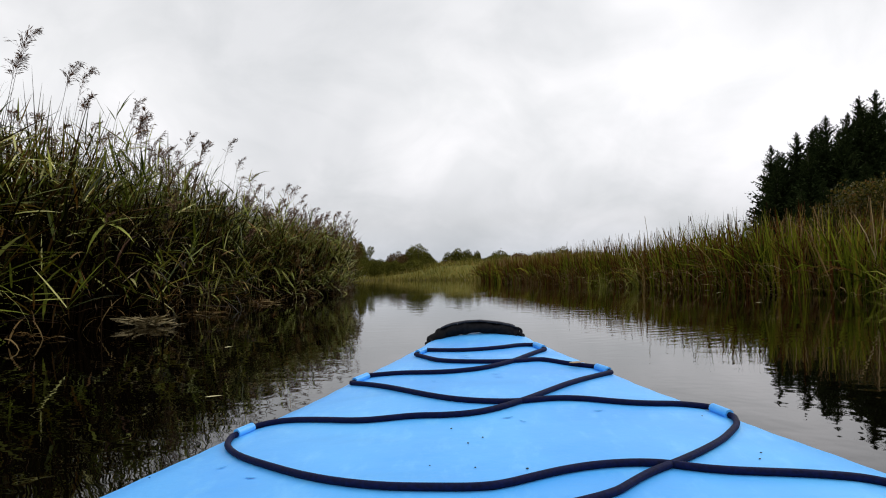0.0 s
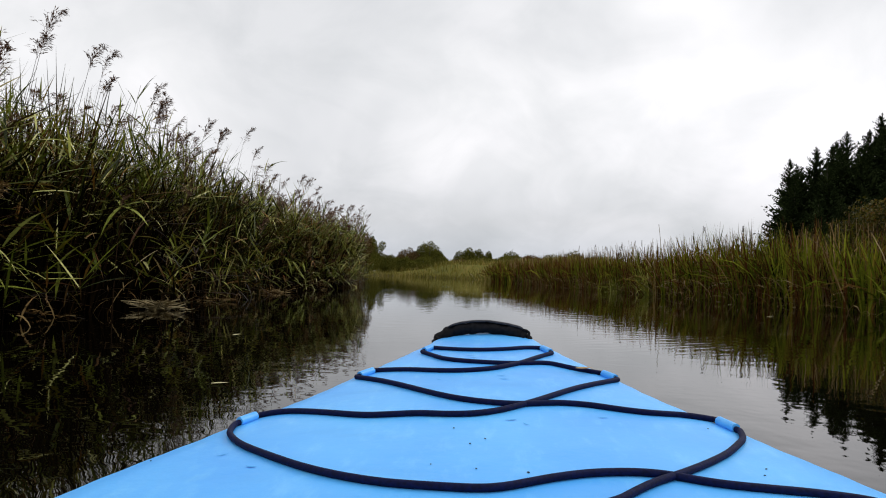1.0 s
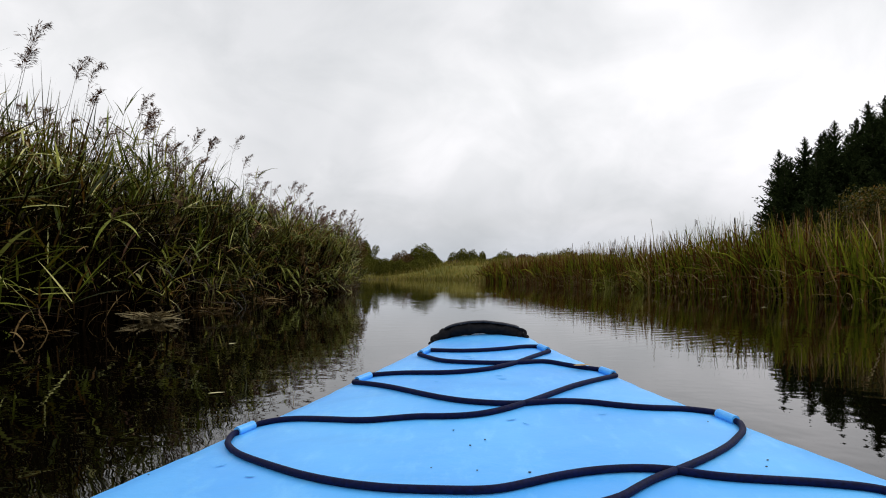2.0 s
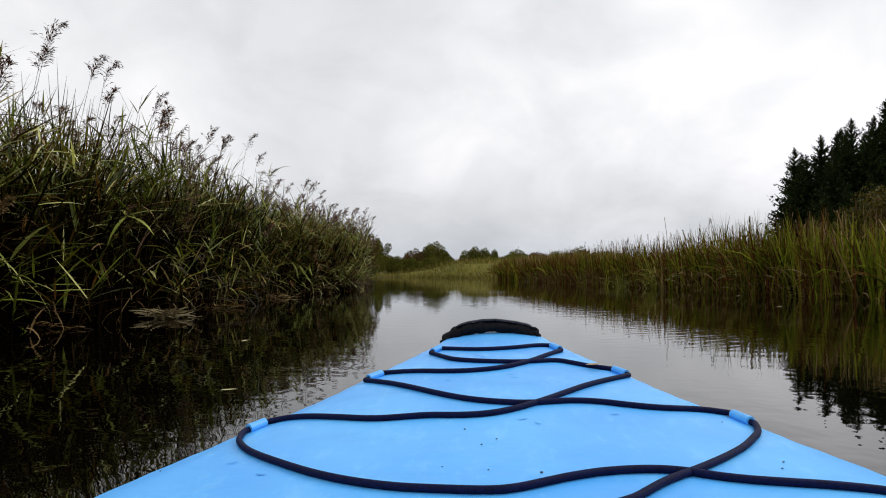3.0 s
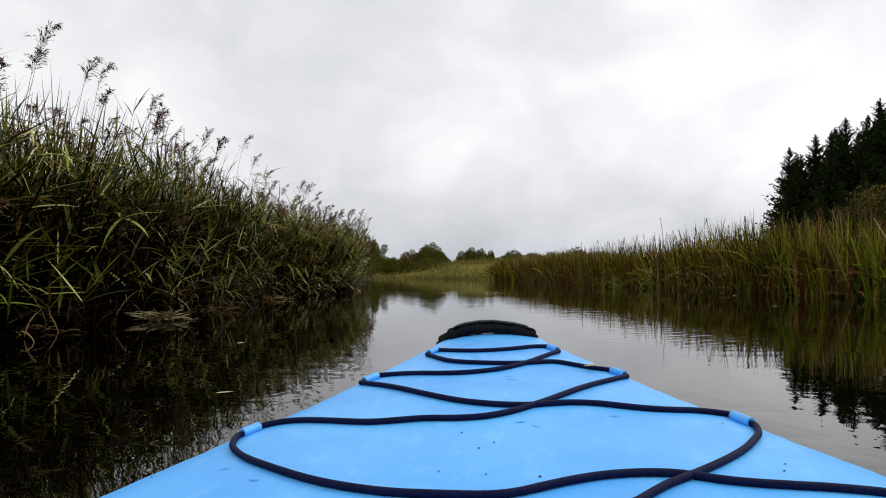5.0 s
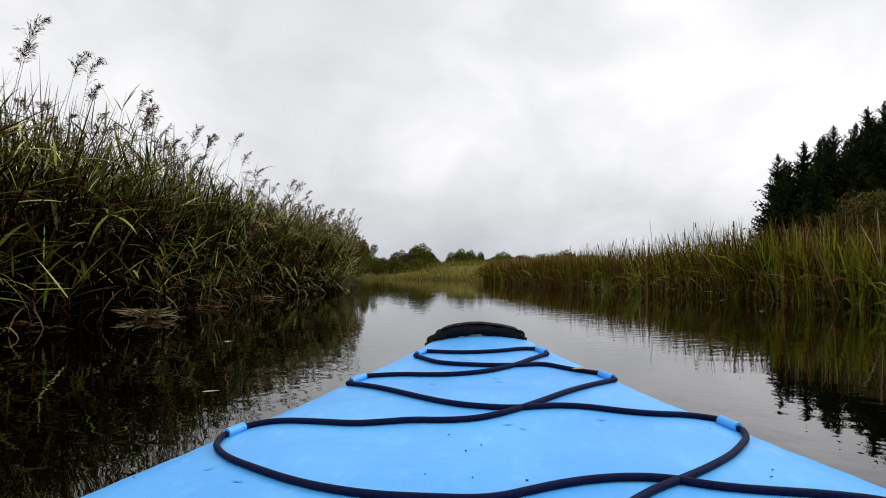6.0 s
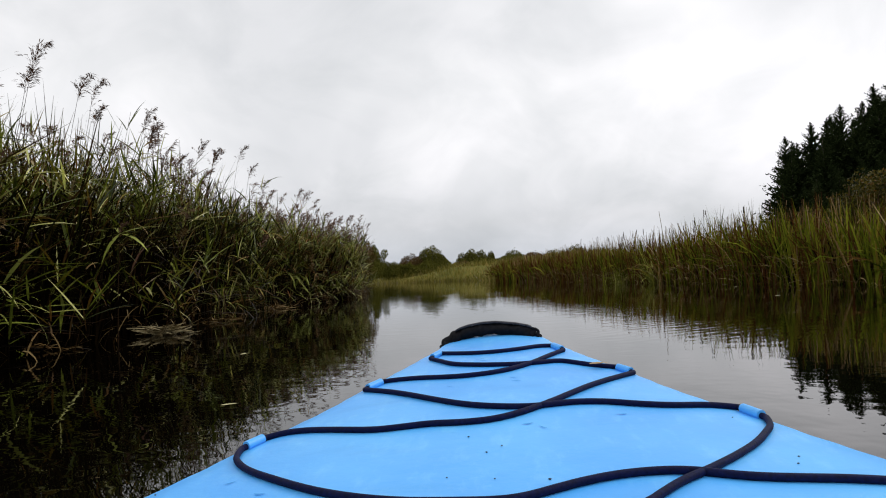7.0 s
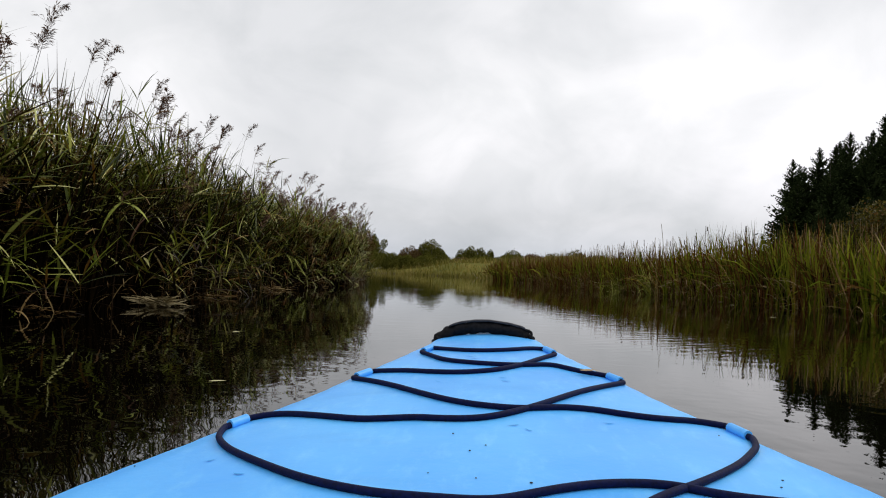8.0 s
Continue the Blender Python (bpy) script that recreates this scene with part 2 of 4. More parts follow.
DRY_LEAF = foliage("dry_reed_leaf", [(0.0, (0.05, 0.026, 0.01)), (0.5, (0.17, 0.1, 0.036)), (0.75, (0.36, 0.26, 0.12)), (1.0, (0.72, 0.62, 0.42))], glow=0.1)
RUSTY_LEAF = foliage("rusty_reed_leaf", [(0.0, (0.06, 0.022, 0.007)), (0.5, (0.24, 0.085, 0.024)), (0.8, (0.4, 0.17, 0.05)), (1.0, (0.4, 0.26, 0.11))], glow=0.15, gloss=0.15)
PANICLE = foliage("reed_panicle", [(0.0, (0.055, 0.03, 0.024)), (0.5, (0.16, 0.092, 0.07)), (1.0, (0.38, 0.27, 0.2))], glow=0.2, gloss=0.0)
RUSH_LEAF = foliage("green_bulrush_leaf", [(0.0, (0.02, 0.03, 0.003)), (0.35, (0.075, 0.1, 0.008)), (0.7, (0.21, 0.23, 0.022)), (0.88, (0.22, 0.12, 0.028)), (0.97, (0.42, 0.34, 0.16)), (1.0, (0.6, 0.5, 0.28))], patch=0.3, patch_scale=0.6, glow=0.16, gloss=0.0, rough=0.8)
BROWN_RUSH = foliage("brown_bulrush_leaf", [(0.0, (0.022, 0.009, 0.004)), (0.45, (0.09, 0.034, 0.011)), (0.75, (0.12, 0.075, 0.02)), (1.0, (0.42, 0.3, 0.15))], patch=0.3, patch_scale=0.6, glow=0.12, gloss=0.0, rough=0.8)
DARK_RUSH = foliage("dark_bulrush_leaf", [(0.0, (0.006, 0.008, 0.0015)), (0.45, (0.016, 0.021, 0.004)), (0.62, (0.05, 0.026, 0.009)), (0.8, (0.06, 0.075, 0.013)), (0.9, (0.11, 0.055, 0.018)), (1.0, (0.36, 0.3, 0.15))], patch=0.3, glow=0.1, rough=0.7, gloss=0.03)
BLEACHED = foliage("bleached_straw", [(0.0, (0.1, 0.075, 0.035)), (0.5, (0.24, 0.19, 0.1)), (1.0, (0.5, 0.44, 0.28))], glow=0.05)
# near-black: the shade inside the beds is put into this stem colour
SHADE_STEM = foliage("shade_reed_stem", [(0.0, (0.002, 0.0014, 0.0008)), (0.7, (0.007, 0.0045, 0.002)), (0.95, (0.02, 0.012, 0.006)), (1.0, (0.06, 0.04, 0.02))], glow=0.0, rough=0.9, gloss=0.0)
SEED_HEAD = foliage("bulrush_seed_head", [(0.0, (0.012, 0.008, 0.005)), (0.6, (0.04, 0.024, 0.012)), (1.0, (0.12, 0.085, 0.045))], glow=0.0, rough=0.9, gloss=0.0)
SEDGE = foliage("pale_sedge", [(0.0, (0.1, 0.12, 0.015)), (0.5, (0.26, 0.28, 0.05)), (1.0, (0.55, 0.52, 0.2))], glow=0.2, gloss=0.0)
GRASS = foliage("bank_grass", [(0.0, (0.075, 0.078, 0.012)), (0.4, (0.15, 0.14, 0.024)), (0.75, (0.24, 0.19, 0.045)), (1.0, (0.38, 0.29, 0.11))], patch=0.4, patch_scale=0.2)
SPRUCE_LEAF = foliage("spruce_needles", [(0.0, (0.012, 0.02, 0.008)), (0.6, (0.028, 0.042, 0.016)), (1.0, (0.06, 0.08, 0.032))], glow=0.05, rough=0.8, gloss=0.0)
TREE_LEAF = foliage("far_tree_leaf", [(0.0, (0.06, 0.066, 0.013)), (0.55, (0.11, 0.112, 0.022)), (1.0, (0.18, 0.165, 0.036))], glow=0.15, gloss=0.0)
RUSSET_LEAF = foliage("russet_leaf", [(0.0, (0.075, 0.05, 0.024)), (0.6, (0.125, 0.08, 0.033)), (1.0, (0.18, 0.12, 0.045))], glow=0.15, gloss=0.0)
BRAMBLE_LEAF = foliage("bramble_leaf", [(0.0, (0.014, 0.017, 0.003)), (0.4, (0.045, 0.045, 0.008)), (0.7, (0.12, 0.1, 0.018)), (0.85, (0.15, 0.06, 0.014)), (1.0, (0.2, 0.085, 0.02))], patch=0.4, patch_scale=0.9, glow=0.2)
BARK = bark_material("grey_bark", (0.03, 0.025, 0.018), (0.1, 0.08, 0.06))
HULL = hull_material()
CORD = cord_material("black_elastic_cord", (0.001, 0.0026, 0.02), (0.003, 0.0068, 0.05))
STRAP = cord_material("black_webbing", (0.003, 0.003, 0.004), (0.01, 0.01, 0.012), 180.0)
WEBBING = cord_material("grey_webbing", (0.02, 0.02, 0.024), (0.07, 0.07, 0.08), 220.0)
SCRAPE = bark_material("scraped_plastic", (0.04, 0.28, 0.66), (0.07, 0.37, 0.8))
GRIT = bark_material("dark_grit", (0.01, 0.012, 0.02), (0.03, 0.035, 0.05))
PALE_WOOD = bark_material("bleached_wood", (0.3, 0.27, 0.22), (0.55, 0.5, 0.43))
DEAD_LEAF = bark_material("tan_leaf", (0.25, 0.17, 0.08), (0.42, 0.3, 0.16))
FLOAT_LEAF = bark_material("yellowed_leaf", (0.3, 0.27, 0.12), (0.5, 0.46, 0.25))


# ---- mesh helpers ----
rng = np.random.default_rng(7)


def mesh_np(name, V, quads, mat, tris=None, smooth=False):
    me = bpy.data.meshes.new(name)
    V = np.asarray(V, np.float32)
    Q = np.asarray(quads, np.int32).reshape(-1, 4)
    T = np.zeros((0, 3), np.int32) if tris is None else np.asarray(tris, np.int32).reshape(-1, 3)
    me.vertices.add(len(V)); me.vertices.foreach_set("co", V.ravel())
    me.loops.add(Q.size + T.size)
    me.loops.foreach_set("vertex_index", np.concatenate([Q.ravel(), T.ravel()]))
    me.polygons.add(len(Q) + len(T))
    me.polygons.foreach_set("loop_start", np.concatenate([np.arange(len(Q)) * 4, Q.size + np.arange(len(T)) * 3]))
    if smooth:
        me.polygons.foreach_set("use_smooth", np.ones(len(Q) + len(T), bool))
    me.update(calc_edges=True)
    me.materials.append(mat)
    return me


def part(name, me, parent, label="", m=None):
    ob = new(name, me)
    ob.parent = parent
    if m is not None:
        ob.matrix_basis = m
    if label:
        ob["label"] = label
    return ob


def thing(name, label, category, at=(0, 0, 0), group="", kind="", m=None):
    ob = tagged(new(name), label, category, group, kind)
    ob.matrix_basis = m if m is not None else Matrix.Translation(at)
    ob.empty_display_size = 0.2
    return ob


BLADE = np.array([0.6, 0.95, 1.0, 0.82, 0.08])
LEAF = np.array([0.4, 1.0, 0.85, 0.5, 0.03])
STRAW = np.array([1.0, 0.9, 0.8, 0.65, 0.4])


def ribbons(base, az, lean, length, width, bend, twist, prof):
    """Bent flat blades, one row of quads each. Angles in radians; lean and bend from the vertical."""
    n, k = len(base), len(prof)
    s = np.linspace(0, 1, k)
    sm = (s[1:] + s[:-1]) / 2
    th = lean[:, None] + bend[:, None] * sm ** 1.3
    step = length[:, None] / (k - 1)
    r = np.concatenate([np.zeros((n, 1)), np.cumsum(np.sin(th) * step, 1)], 1)
    z = np.concatenate([np.zeros((n, 1)), np.cumsum(np.cos(th) * step, 1)], 1)
    ca, sa = np.cos(az)[:, None], np.sin(az)[:, None]
    C = np.stack([base[:, :1] + r * ca, base[:, 1:2] + r * sa, base[:, 2:] + z], 2)
    th2 = np.concatenate([th, th[:, -1:]], 1)
    nrm = np.stack([-np.cos(th2) * ca, -np.cos(th2) * sa, np.sin(th2)], 2)
    perp = np.stack([-sa + 0 * th2, ca + 0 * th2, 0 * th2], 2)
    tw = (twist[:, None] * (0.4 + 0.6 * s))[..., None]
    side = (np.cos(tw) * perp + np.sin(tw) * nrm) * (width[:, None] * prof / 2)[..., None]
    V = np.stack([C - side, C + side], 2).reshape(-1, 3)
    o = (np.arange(n) * 2 * k)[:, None] + (np.arange(k - 1) * 2)[None]
    Q = np.stack([o, o + 1, o + 3, o + 2], 2).reshape(-1, 4)
    return V, Q


def tubes(base, az, lean, length, radius, bend, taper=0.5, k=5, sides=3):
    n = len(base)
    s = np.linspace(0, 1, k)
    th = lean[:, None] + bend[:, None] * ((s[1:] + s[:-1]) / 2) ** 1.5
    step = length[:, None] / (k - 1)
    r = np.concatenate([np.zeros((n, 1)), np.cumsum(np.sin(th) * step, 1)], 1)
    z = np.concatenate([np.zeros((n, 1)), np.cumsum(np.cos(th) * step, 1)], 1)
    ca, sa = np.cos(az)[:, None], np.sin(az)[:, None]
    C = np.stack([base[:, :1] + r * ca, base[:, 1:2] + r * sa, base[:, 2:] + z], 2)
    a = np.arange(sides) * 2 * np.pi / sides
    ring = np.stack([np.cos(a), np.sin(a), 0 * a], 1)
    rad = radius[:, None] * (1 - (1 - taper) * s)
    V = (C[:, :, None, :] + rad[..., None, None] * ring[None, None]).reshape(-1, 3)
    o = (np.arange(n) * sides * k)[:, None, None] + (np.arange(k - 1) * sides)[None, :, None]
    j = np.arange(sides)[None, None]
    j2 = (j + 1) % sides
    Q = np.stack([o + j, o + j2, o + j2 + sides, o + j + sides], 3).reshape(-1, 4)
    return V, Q, C


def joined(*pairs):
    V, Q, o = [], [], 0
    for v, q in pairs:
        V.append(v); Q.append(q + o); o += len(v)
    return np.concatenate(V), np.concatenate(Q)


def U(a, b, n):
    return rng.uniform(a, b, n)


# ---- the river's line ----
LEFT_EDGE = [(-6.5, -40), (-5.6, -10), (-5.0, 1), (-4.5, 5.5), (-3.5, 8), (-3.4, 13), (-3.95, 17), (-3.6, 22), (-4.1, 26), (-4.9, 31), (-6.9, 40), (-11, 50), (-19, 58), (-40, 66), (-95, 72)]
RIGHT_EDGE = [(10.5, -40), (9.6, -8), (8.6, 6), (7.3, 12), (6.3, 16), (5.5, 20), (4.9, 25), (4.1, 30), (2.9, 38), (1.4, 48), (0.7, 58), (0.0, 68), (-3, 76), (-9, 84), (-14, 91), (-40, 95), (-95, 98)]


def rounded(pts, n=6):
    """The edge as a soft curve through its points."""
    P = np.array(pts, float)
    E = np.vstack([2 * P[0] - P[1], P, 2 * P[-1] - P[-2]])
    out = []
    for i in range(1, len(E) - 2):
        t = np.linspace(0, 1, n, endpoint=False)[:, None]
        a, b, c, d = E[i - 1], E[i], E[i + 1], E[i + 2]
        out.append(0.5 * (2 * b + (c - a) * t + (2 * a - 5 * b + 4 * c - d) * t ** 2 + (3 * b - a - 3 * c + d) * t ** 3))
    return np.vstack(out + [P[-1:]])


EDGE_L, EDGE_R = rounded(LEFT_EDGE), rounded(RIGHT_EDGE)


def off(points, edge, sign):
    """Signed distance from an edge; positive on the land."""
    a, b = edge[:-1], edge[1:]
    d = b - a
    best = np.full(len(points), 1e9)
    side = np.zeros(len(points))
    for p, q in zip(a, d):
        w = points - p
        t = np.clip((w @ q) / (q @ q), 0, 1)
        e = w - t[:, None] * q
        dist = np.hypot(e[:, 0], e[:, 1])
        near = dist < best - 1e-9
        best = np.where(near, dist, best)
        side = np.where(near, q[0] * w[:, 1] - q[1] * w[:, 0], side)
    return best * np.sign(side) * sign


def smooth01(x):
    x = np.clip(x, 0, 1)
    return x * x * (3 - 2 * x)


def land(xy):
    """Height of the ground."""
    xy = np.asarray(xy, float)
    dl, dr = off(xy, EDGE_L, 1), off(xy, EDGE_R, -1)
    x, y = xy[:, 0], xy[:, 1]
    left = -0.07 + 0.41 * smooth01(dl / 4) + 0.25 * smooth01((dl - 4) / 30)
    high = 0.85 + 0.75 * smooth01((y - 40) / 25) * smooth01((x + 17) / 15)
    right = -0.04 + (0.07 + high - 0.6 * smooth01((y - 70) / 10) * smooth01((-3 - x) / 10)) * smooth01((dr - 0.3) / 5.5) + 0.4 * smooth01((dr - 6) / 40)
    d = np.maximum(dl, dr)
    bed = np.maximum(-0.9, d * 0.35)
    h = np.where(d > 0, np.where(dl > dr, left, right), bed)
    h = h + 0.05 * np.sin(x * 0.9 + 1.3 * np.sin(y * 0.7)) * np.cos(y * 0.8) * smooth01(d / 2)
    return h


def spread(lo, hi, fine, grow, reach):
    mid = list(np.arange(lo, hi + fine / 2, fine))
    step, a, b = fine, lo, hi
    left, right = [], []
    while b < reach:
        step *= grow
        a, b = a - step, b + step
        left.insert(0, a); right.append(b)
    return np.array(left + mid + right)


def build_ground():
    xs, ys = spread(-18, 18, 0.6, 1.16, 2600), spread(-6, 98, 0.8, 1.16, 2600)
    X, Y = np.meshgrid(xs, ys)
    P = np.stack([X.ravel(), Y.ravel()], 1)
    V = np.c_[P, land(P)]
    n, m = len(ys), len(xs)
    i = (np.arange(n - 1)[:, None] * m + np.arange(m - 1)[None]).ravel()
    Q = np.stack([i, i + 1, i + m + 1, i + m], 1)
    tagged(new("ground", mesh_np("ground", V, Q, SOIL, smooth=True)), "muddy river banks rising to rough green meadow", "ground", kind="structure")
    me = mesh_np("water", [(-110, -60, 0), (14, -60, 0), (14, 110, 0), (-110, 110, 0)], [(0, 1, 2, 3)], WATER)
    tagged(new("water", me), "calm dark peaty river water with faint ripples", "river", kind="structure")


build_ground()


def along(edge, n, lo, hi, sign, y0, y1):
    """n places on the land, lo to hi metres in from the edge, for the stretch y0 to y1."""
    seg = np.hypot(*np.diff(edge, axis=0).T)
    mid = (edge[1:] + edge[:-1]) / 2
    w = seg * ((mid[:, 1] > y0) & (mid[:, 1] < y1))
    i = rng.choice(len(seg), n, p=w / w.sum())
    t = rng.random(n)[:, None]
    p = edge[i] * (1 - t) + edge[i + 1] * t
    d = np.diff(edge, axis=0)[i] / seg[i][:, None]
    nrm = np.stack([-d[:, 1], d[:, 0]], 1) * sign
    return p + nrm * (lo + (hi - lo) * rng.random(n) ** 1.3)[:, None]


def standing(p, sink=0.03):
    z = np.maximum(land(p), -0.12) - sink
    return np.c_[p, z]


# ---- left bank: tall common reed ----
def reed_parts(p, height, leafy=12, toward=None, plume=0.5, out=0.0, wide=1.0, low=0.12):
    """Stems, upper leaves, old lower leaves with shade in their colour, and plumes of common reed for places p."""
    n = len(p)
    az = U(0, 2 * np.pi, n) if toward is None else rng.normal(toward, 0.9, n)
    lean, bend = np.abs(rng.normal(0.04, 0.06, n)) + out * rng.random(n), np.abs(rng.normal(0.12, 0.12, n)) + out * rng.random(n)
    sv, sq, C = tubes(standing(p), az, lean, height, U(0.0026, 0.0042, n), bend, 0.4)
    i = np.repeat(np.arange(n), leafy)
    m = len(i)
    s = low + (0.95 - low) * rng.random(m) ** 0.72
    k = np.clip((s * 4).astype(int), 0, 3)
    t = (s * 4 - k)[:, None]
    at = C[i, k] * (1 - t) + C[i, k + 1] * t
    # young leaves rise and arch over, old ones hang
    fan = np.where(rng.random(m) < 0.5, az[i] + 1.57, az[i] - 1.57) + rng.normal(0, 0.7, m)
    tilt = np.abs(rng.normal(0.75, 0.35, m)) + (1 - s) * U(0.0, 1.7, m)
    size = U(0.24, 0.5, m) * (1.15 - 0.45 * np.maximum(0, s - 0.5))
    v, _ = ribbons(at, fan, tilt, size, U(0.008, 0.021, m) * wide, np.abs(rng.normal(0.15, 0.5, m)), U(-0.9, 0.9, m), LEAF)
    v = v.reshape(m, -1, 3)
    q = np.arange(len(LEAF) - 1)[:, None] * 2 + np.array([[0, 1, 3, 2]])
    # leaves low on the stem go to the browner, shade-darkened material
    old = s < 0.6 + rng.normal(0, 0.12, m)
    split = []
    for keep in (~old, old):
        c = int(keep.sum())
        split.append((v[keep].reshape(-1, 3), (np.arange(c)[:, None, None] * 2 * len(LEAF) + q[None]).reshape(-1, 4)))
    top = np.flatnonzero(rng.random(n) < plume)
    return (sv, sq), split[0], split[1], plumes(C[top, -1], az[top])


def plumes(at, az, branches=18, size=1.0):
    """Nodding feathery seed heads: fine drooping branches set with many narrow spikelets."""
    n = len(at)
    i = np.repeat(np.arange(n), branches)
    m = len(i)
    s = U(0, 1, m)
    L = U(0.25, 0.42, n)[i] * size
    nod = (s ** 2 * 0.38)[:, None] * np.stack([np.cos(az[i]), np.sin(az[i]), 0 * s], 1)
    base = at[i] + L[:, None] * (nod + np.stack([0 * s, 0 * s, s * 0.9 - 0.2 * s ** 3 - 0.2], 1))
    a, lean, reach = rng.normal(az[i], 1.1, m), U(0.1, 0.6, m), L * (0.46 - 0.28 * s)
    bow = U(0.3, 1.3, m)
    v1, q1 = ribbons(base, a, lean, reach, U(0.0025, 0.004, m), bow, U(-1, 1, m), STRAW)
    j = np.repeat(np.arange(m), 7)
    k = len(j)
    f = U(0.15, 1.0, k)
    tip = (lean[j] + bow[j] * 0.35 * f)
    way = np.stack([np.sin(tip) * np.cos(a[j]), np.sin(tip) * np.sin(a[j]), np.cos(tip)], 1)
    b2 = base[j] + way * (reach[j] * f)[:, None] + rng.normal(0, 0.006, (k, 3)) * size
    v2, q2 = ribbons(b2, a[j] + U(-1, 1, k), lean[j] + bow[j] * f + U(0.0, 0.8, k), U(0.025, 0.055, k) * size, U(0.006, 0.012, k) * (0.5 + 0.5 * size), U(0, 0.6, k), U(-1, 1, k), LEAF[[0, 1, 4]])
    return joined((v1, q1), (v2, q2))


def reed_height(p):
    """The bed's top rolls up and down along the bank, and sinks towards the bend."""
    y = p[:, 1]
    tall = np.where(rng.random(len(p)) < 0.13, U(0.12, 0.5, len(p)), 0.0) * np.interp(y, (11, 15), (0.55, 1.0))
    return np.interp(y, (2, 9, 12, 15, 19, 25, 30, 40), (1.5, 1.58, 1.62, 1.68, 1.7, 1.56, 1.35, 1.25)) + 0.1 * np.sin(y * 1.1 + 0.4) + 0.07 * np.sin(y * 2.6 + 2) + rng.normal(0, 0.17, len(p)) + tall


def left_bank():
    bed = thing("reed_bed", "dense bed of tall green and browning common reeds along the river's edge", "reeds", kind="stuff")
    S, Up, Low, P = [], [], [], []
    for lo, hi, n, y0, y1, leafy, out, plume, wide in ((0.1, 0.8, 900, 6, 34, 13, 0.26, 0.16, 1.15), (0.5, 2.4, 1700, 3, 36, 10, 0.07, 0.1, 1.0), (0.0, 2.5, 500, 33, 56, 8, 0.1, 0.1, 1.2), (0.2, 2.5, 260, -8, 4, 9, 0.1, 0.1, 1.0)):
        p = along(EDGE_L, n, lo, hi, 1, y0, y1)
        a, b, c, d = reed_parts(p, reed_height(p) + 0.2 * out, leafy, -0.2 if out > 0.2 else None, np.where((p[:, 1] > 17) & (p[:, 1] < 30), 2.2, 1.0) * plume, out, wide, 0.27 if out > 0.2 else 0.42)
        S.append(a); Up.append(b); Low.append(c); P.append(d)
    # low leafy shoots that hang over the water
    p = along(EDGE_L, 190, -0.3, 0.3, 1, 6, 33)
    a, b, c, d = reed_parts(p, U(0.4, 1.2, len(p)), 9, -0.2, 0.03, 0.35, 1.2)
    S.append(a); Up.append(b); Low.append(c); P.append(d)
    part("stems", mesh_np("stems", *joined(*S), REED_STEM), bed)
    part("leaves", mesh_np("leaves", *joined(*Up), REED_LEAF), bed)
    part("old_shaded_leaves", mesh_np("old_shaded_leaves", *joined(*Low), SHADED_LOW_LEAF), bed, "brown and dark olive old leaves low on the stems, darkened to hold the bed's shade")
    part("plumes", mesh_np("plumes", *joined(*P), PANICLE), bed, "feathery purplish-brown seed heads")
    # broken stems added inside the bed, near-black to stand in for its shade
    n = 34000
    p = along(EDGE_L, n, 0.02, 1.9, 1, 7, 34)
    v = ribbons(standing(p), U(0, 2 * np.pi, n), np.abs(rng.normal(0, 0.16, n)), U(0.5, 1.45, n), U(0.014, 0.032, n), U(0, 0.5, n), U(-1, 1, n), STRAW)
    part("shade_stems", mesh_np("shade_stems", *v, SHADE_STEM), bed, "near-black stems added to darken the inside of the bed")
    # withered leaves low down
    n = 1500
    p = along(EDGE_L, n, -0.3, 0.45, 1, 6, 34)
    b = standing(p); b[:, 2] += U(0.0, 1.0, n) ** 1.6 * 1.2
    v = ribbons(b, U(0, 2 * np.pi, n), U(0.2, 1.4, n), U(0.12, 0.4, n), U(0.005, 0.014, n), U(0.2, 1.8, n), U(-1, 1, n), LEAF)
    part("withered_leaves", mesh_np("withered_leaves", *v, DRY_LEAF), bed, "withered tan leaves low in the reeds")
    # broad pale leaves that reach out of the bed
    n = 1100
    c = np.c_[along(EDGE_L, 150, -0.1, 0.4, 1, 8, 28), U(0.3, 1.5, 150)]
    i = rng.integers(0, len(c), n)
    b = standing(c[i, :2] + rng.normal(0, 0.07, (n, 2))); b[:, 2] += c[i, 2] + rng.normal(0, 0.12, n)
    v = ribbons(b, rng.normal(-0.3, 1.2, n), U(0.6, 2.3, n), U(0.24, 0.5, n), U(0.012, 0.032, n), U(0.1, 0.9, n), U(-0.6, 0.6, n), LEAF)
    n = 1500
    p = along(EDGE_L, n, -0.1, 0.6, 1, 15.5, 29)
    b = standing(p); b[:, 2] += 0.2 + 1.45 * rng.random(n) ** 0.7 * (1 - 0.25 * smooth01((p[:, 1] - 22) / 6))
    w = ribbons(b, rng.normal(-0.6, 1.2, n), U(0.5, 2.2, n), U(0.22, 0.46, n), U(0.016, 0.036, n), U(0.0, 0.8, n), U(-0.8, 0.8, n), LEAF)
    v = joined(v, w)
    part("pale_leaves", mesh_np("pale_leaves", *v, PALE_LEAF), bed, "broad pale green leaves hanging towards the water")
    # rust-brown withering leaves over the bed's downstream end
    n = 2600
    p = along(EDGE_L, n, -0.05, 0.7, 1, 15, 29.5)
    b = standing(p); b[:, 2] += (0.35 + 1.2 * rng.random(n) ** 0.8) * (1 - 0.22 * smooth01((p[:, 1] - 22) / 6))
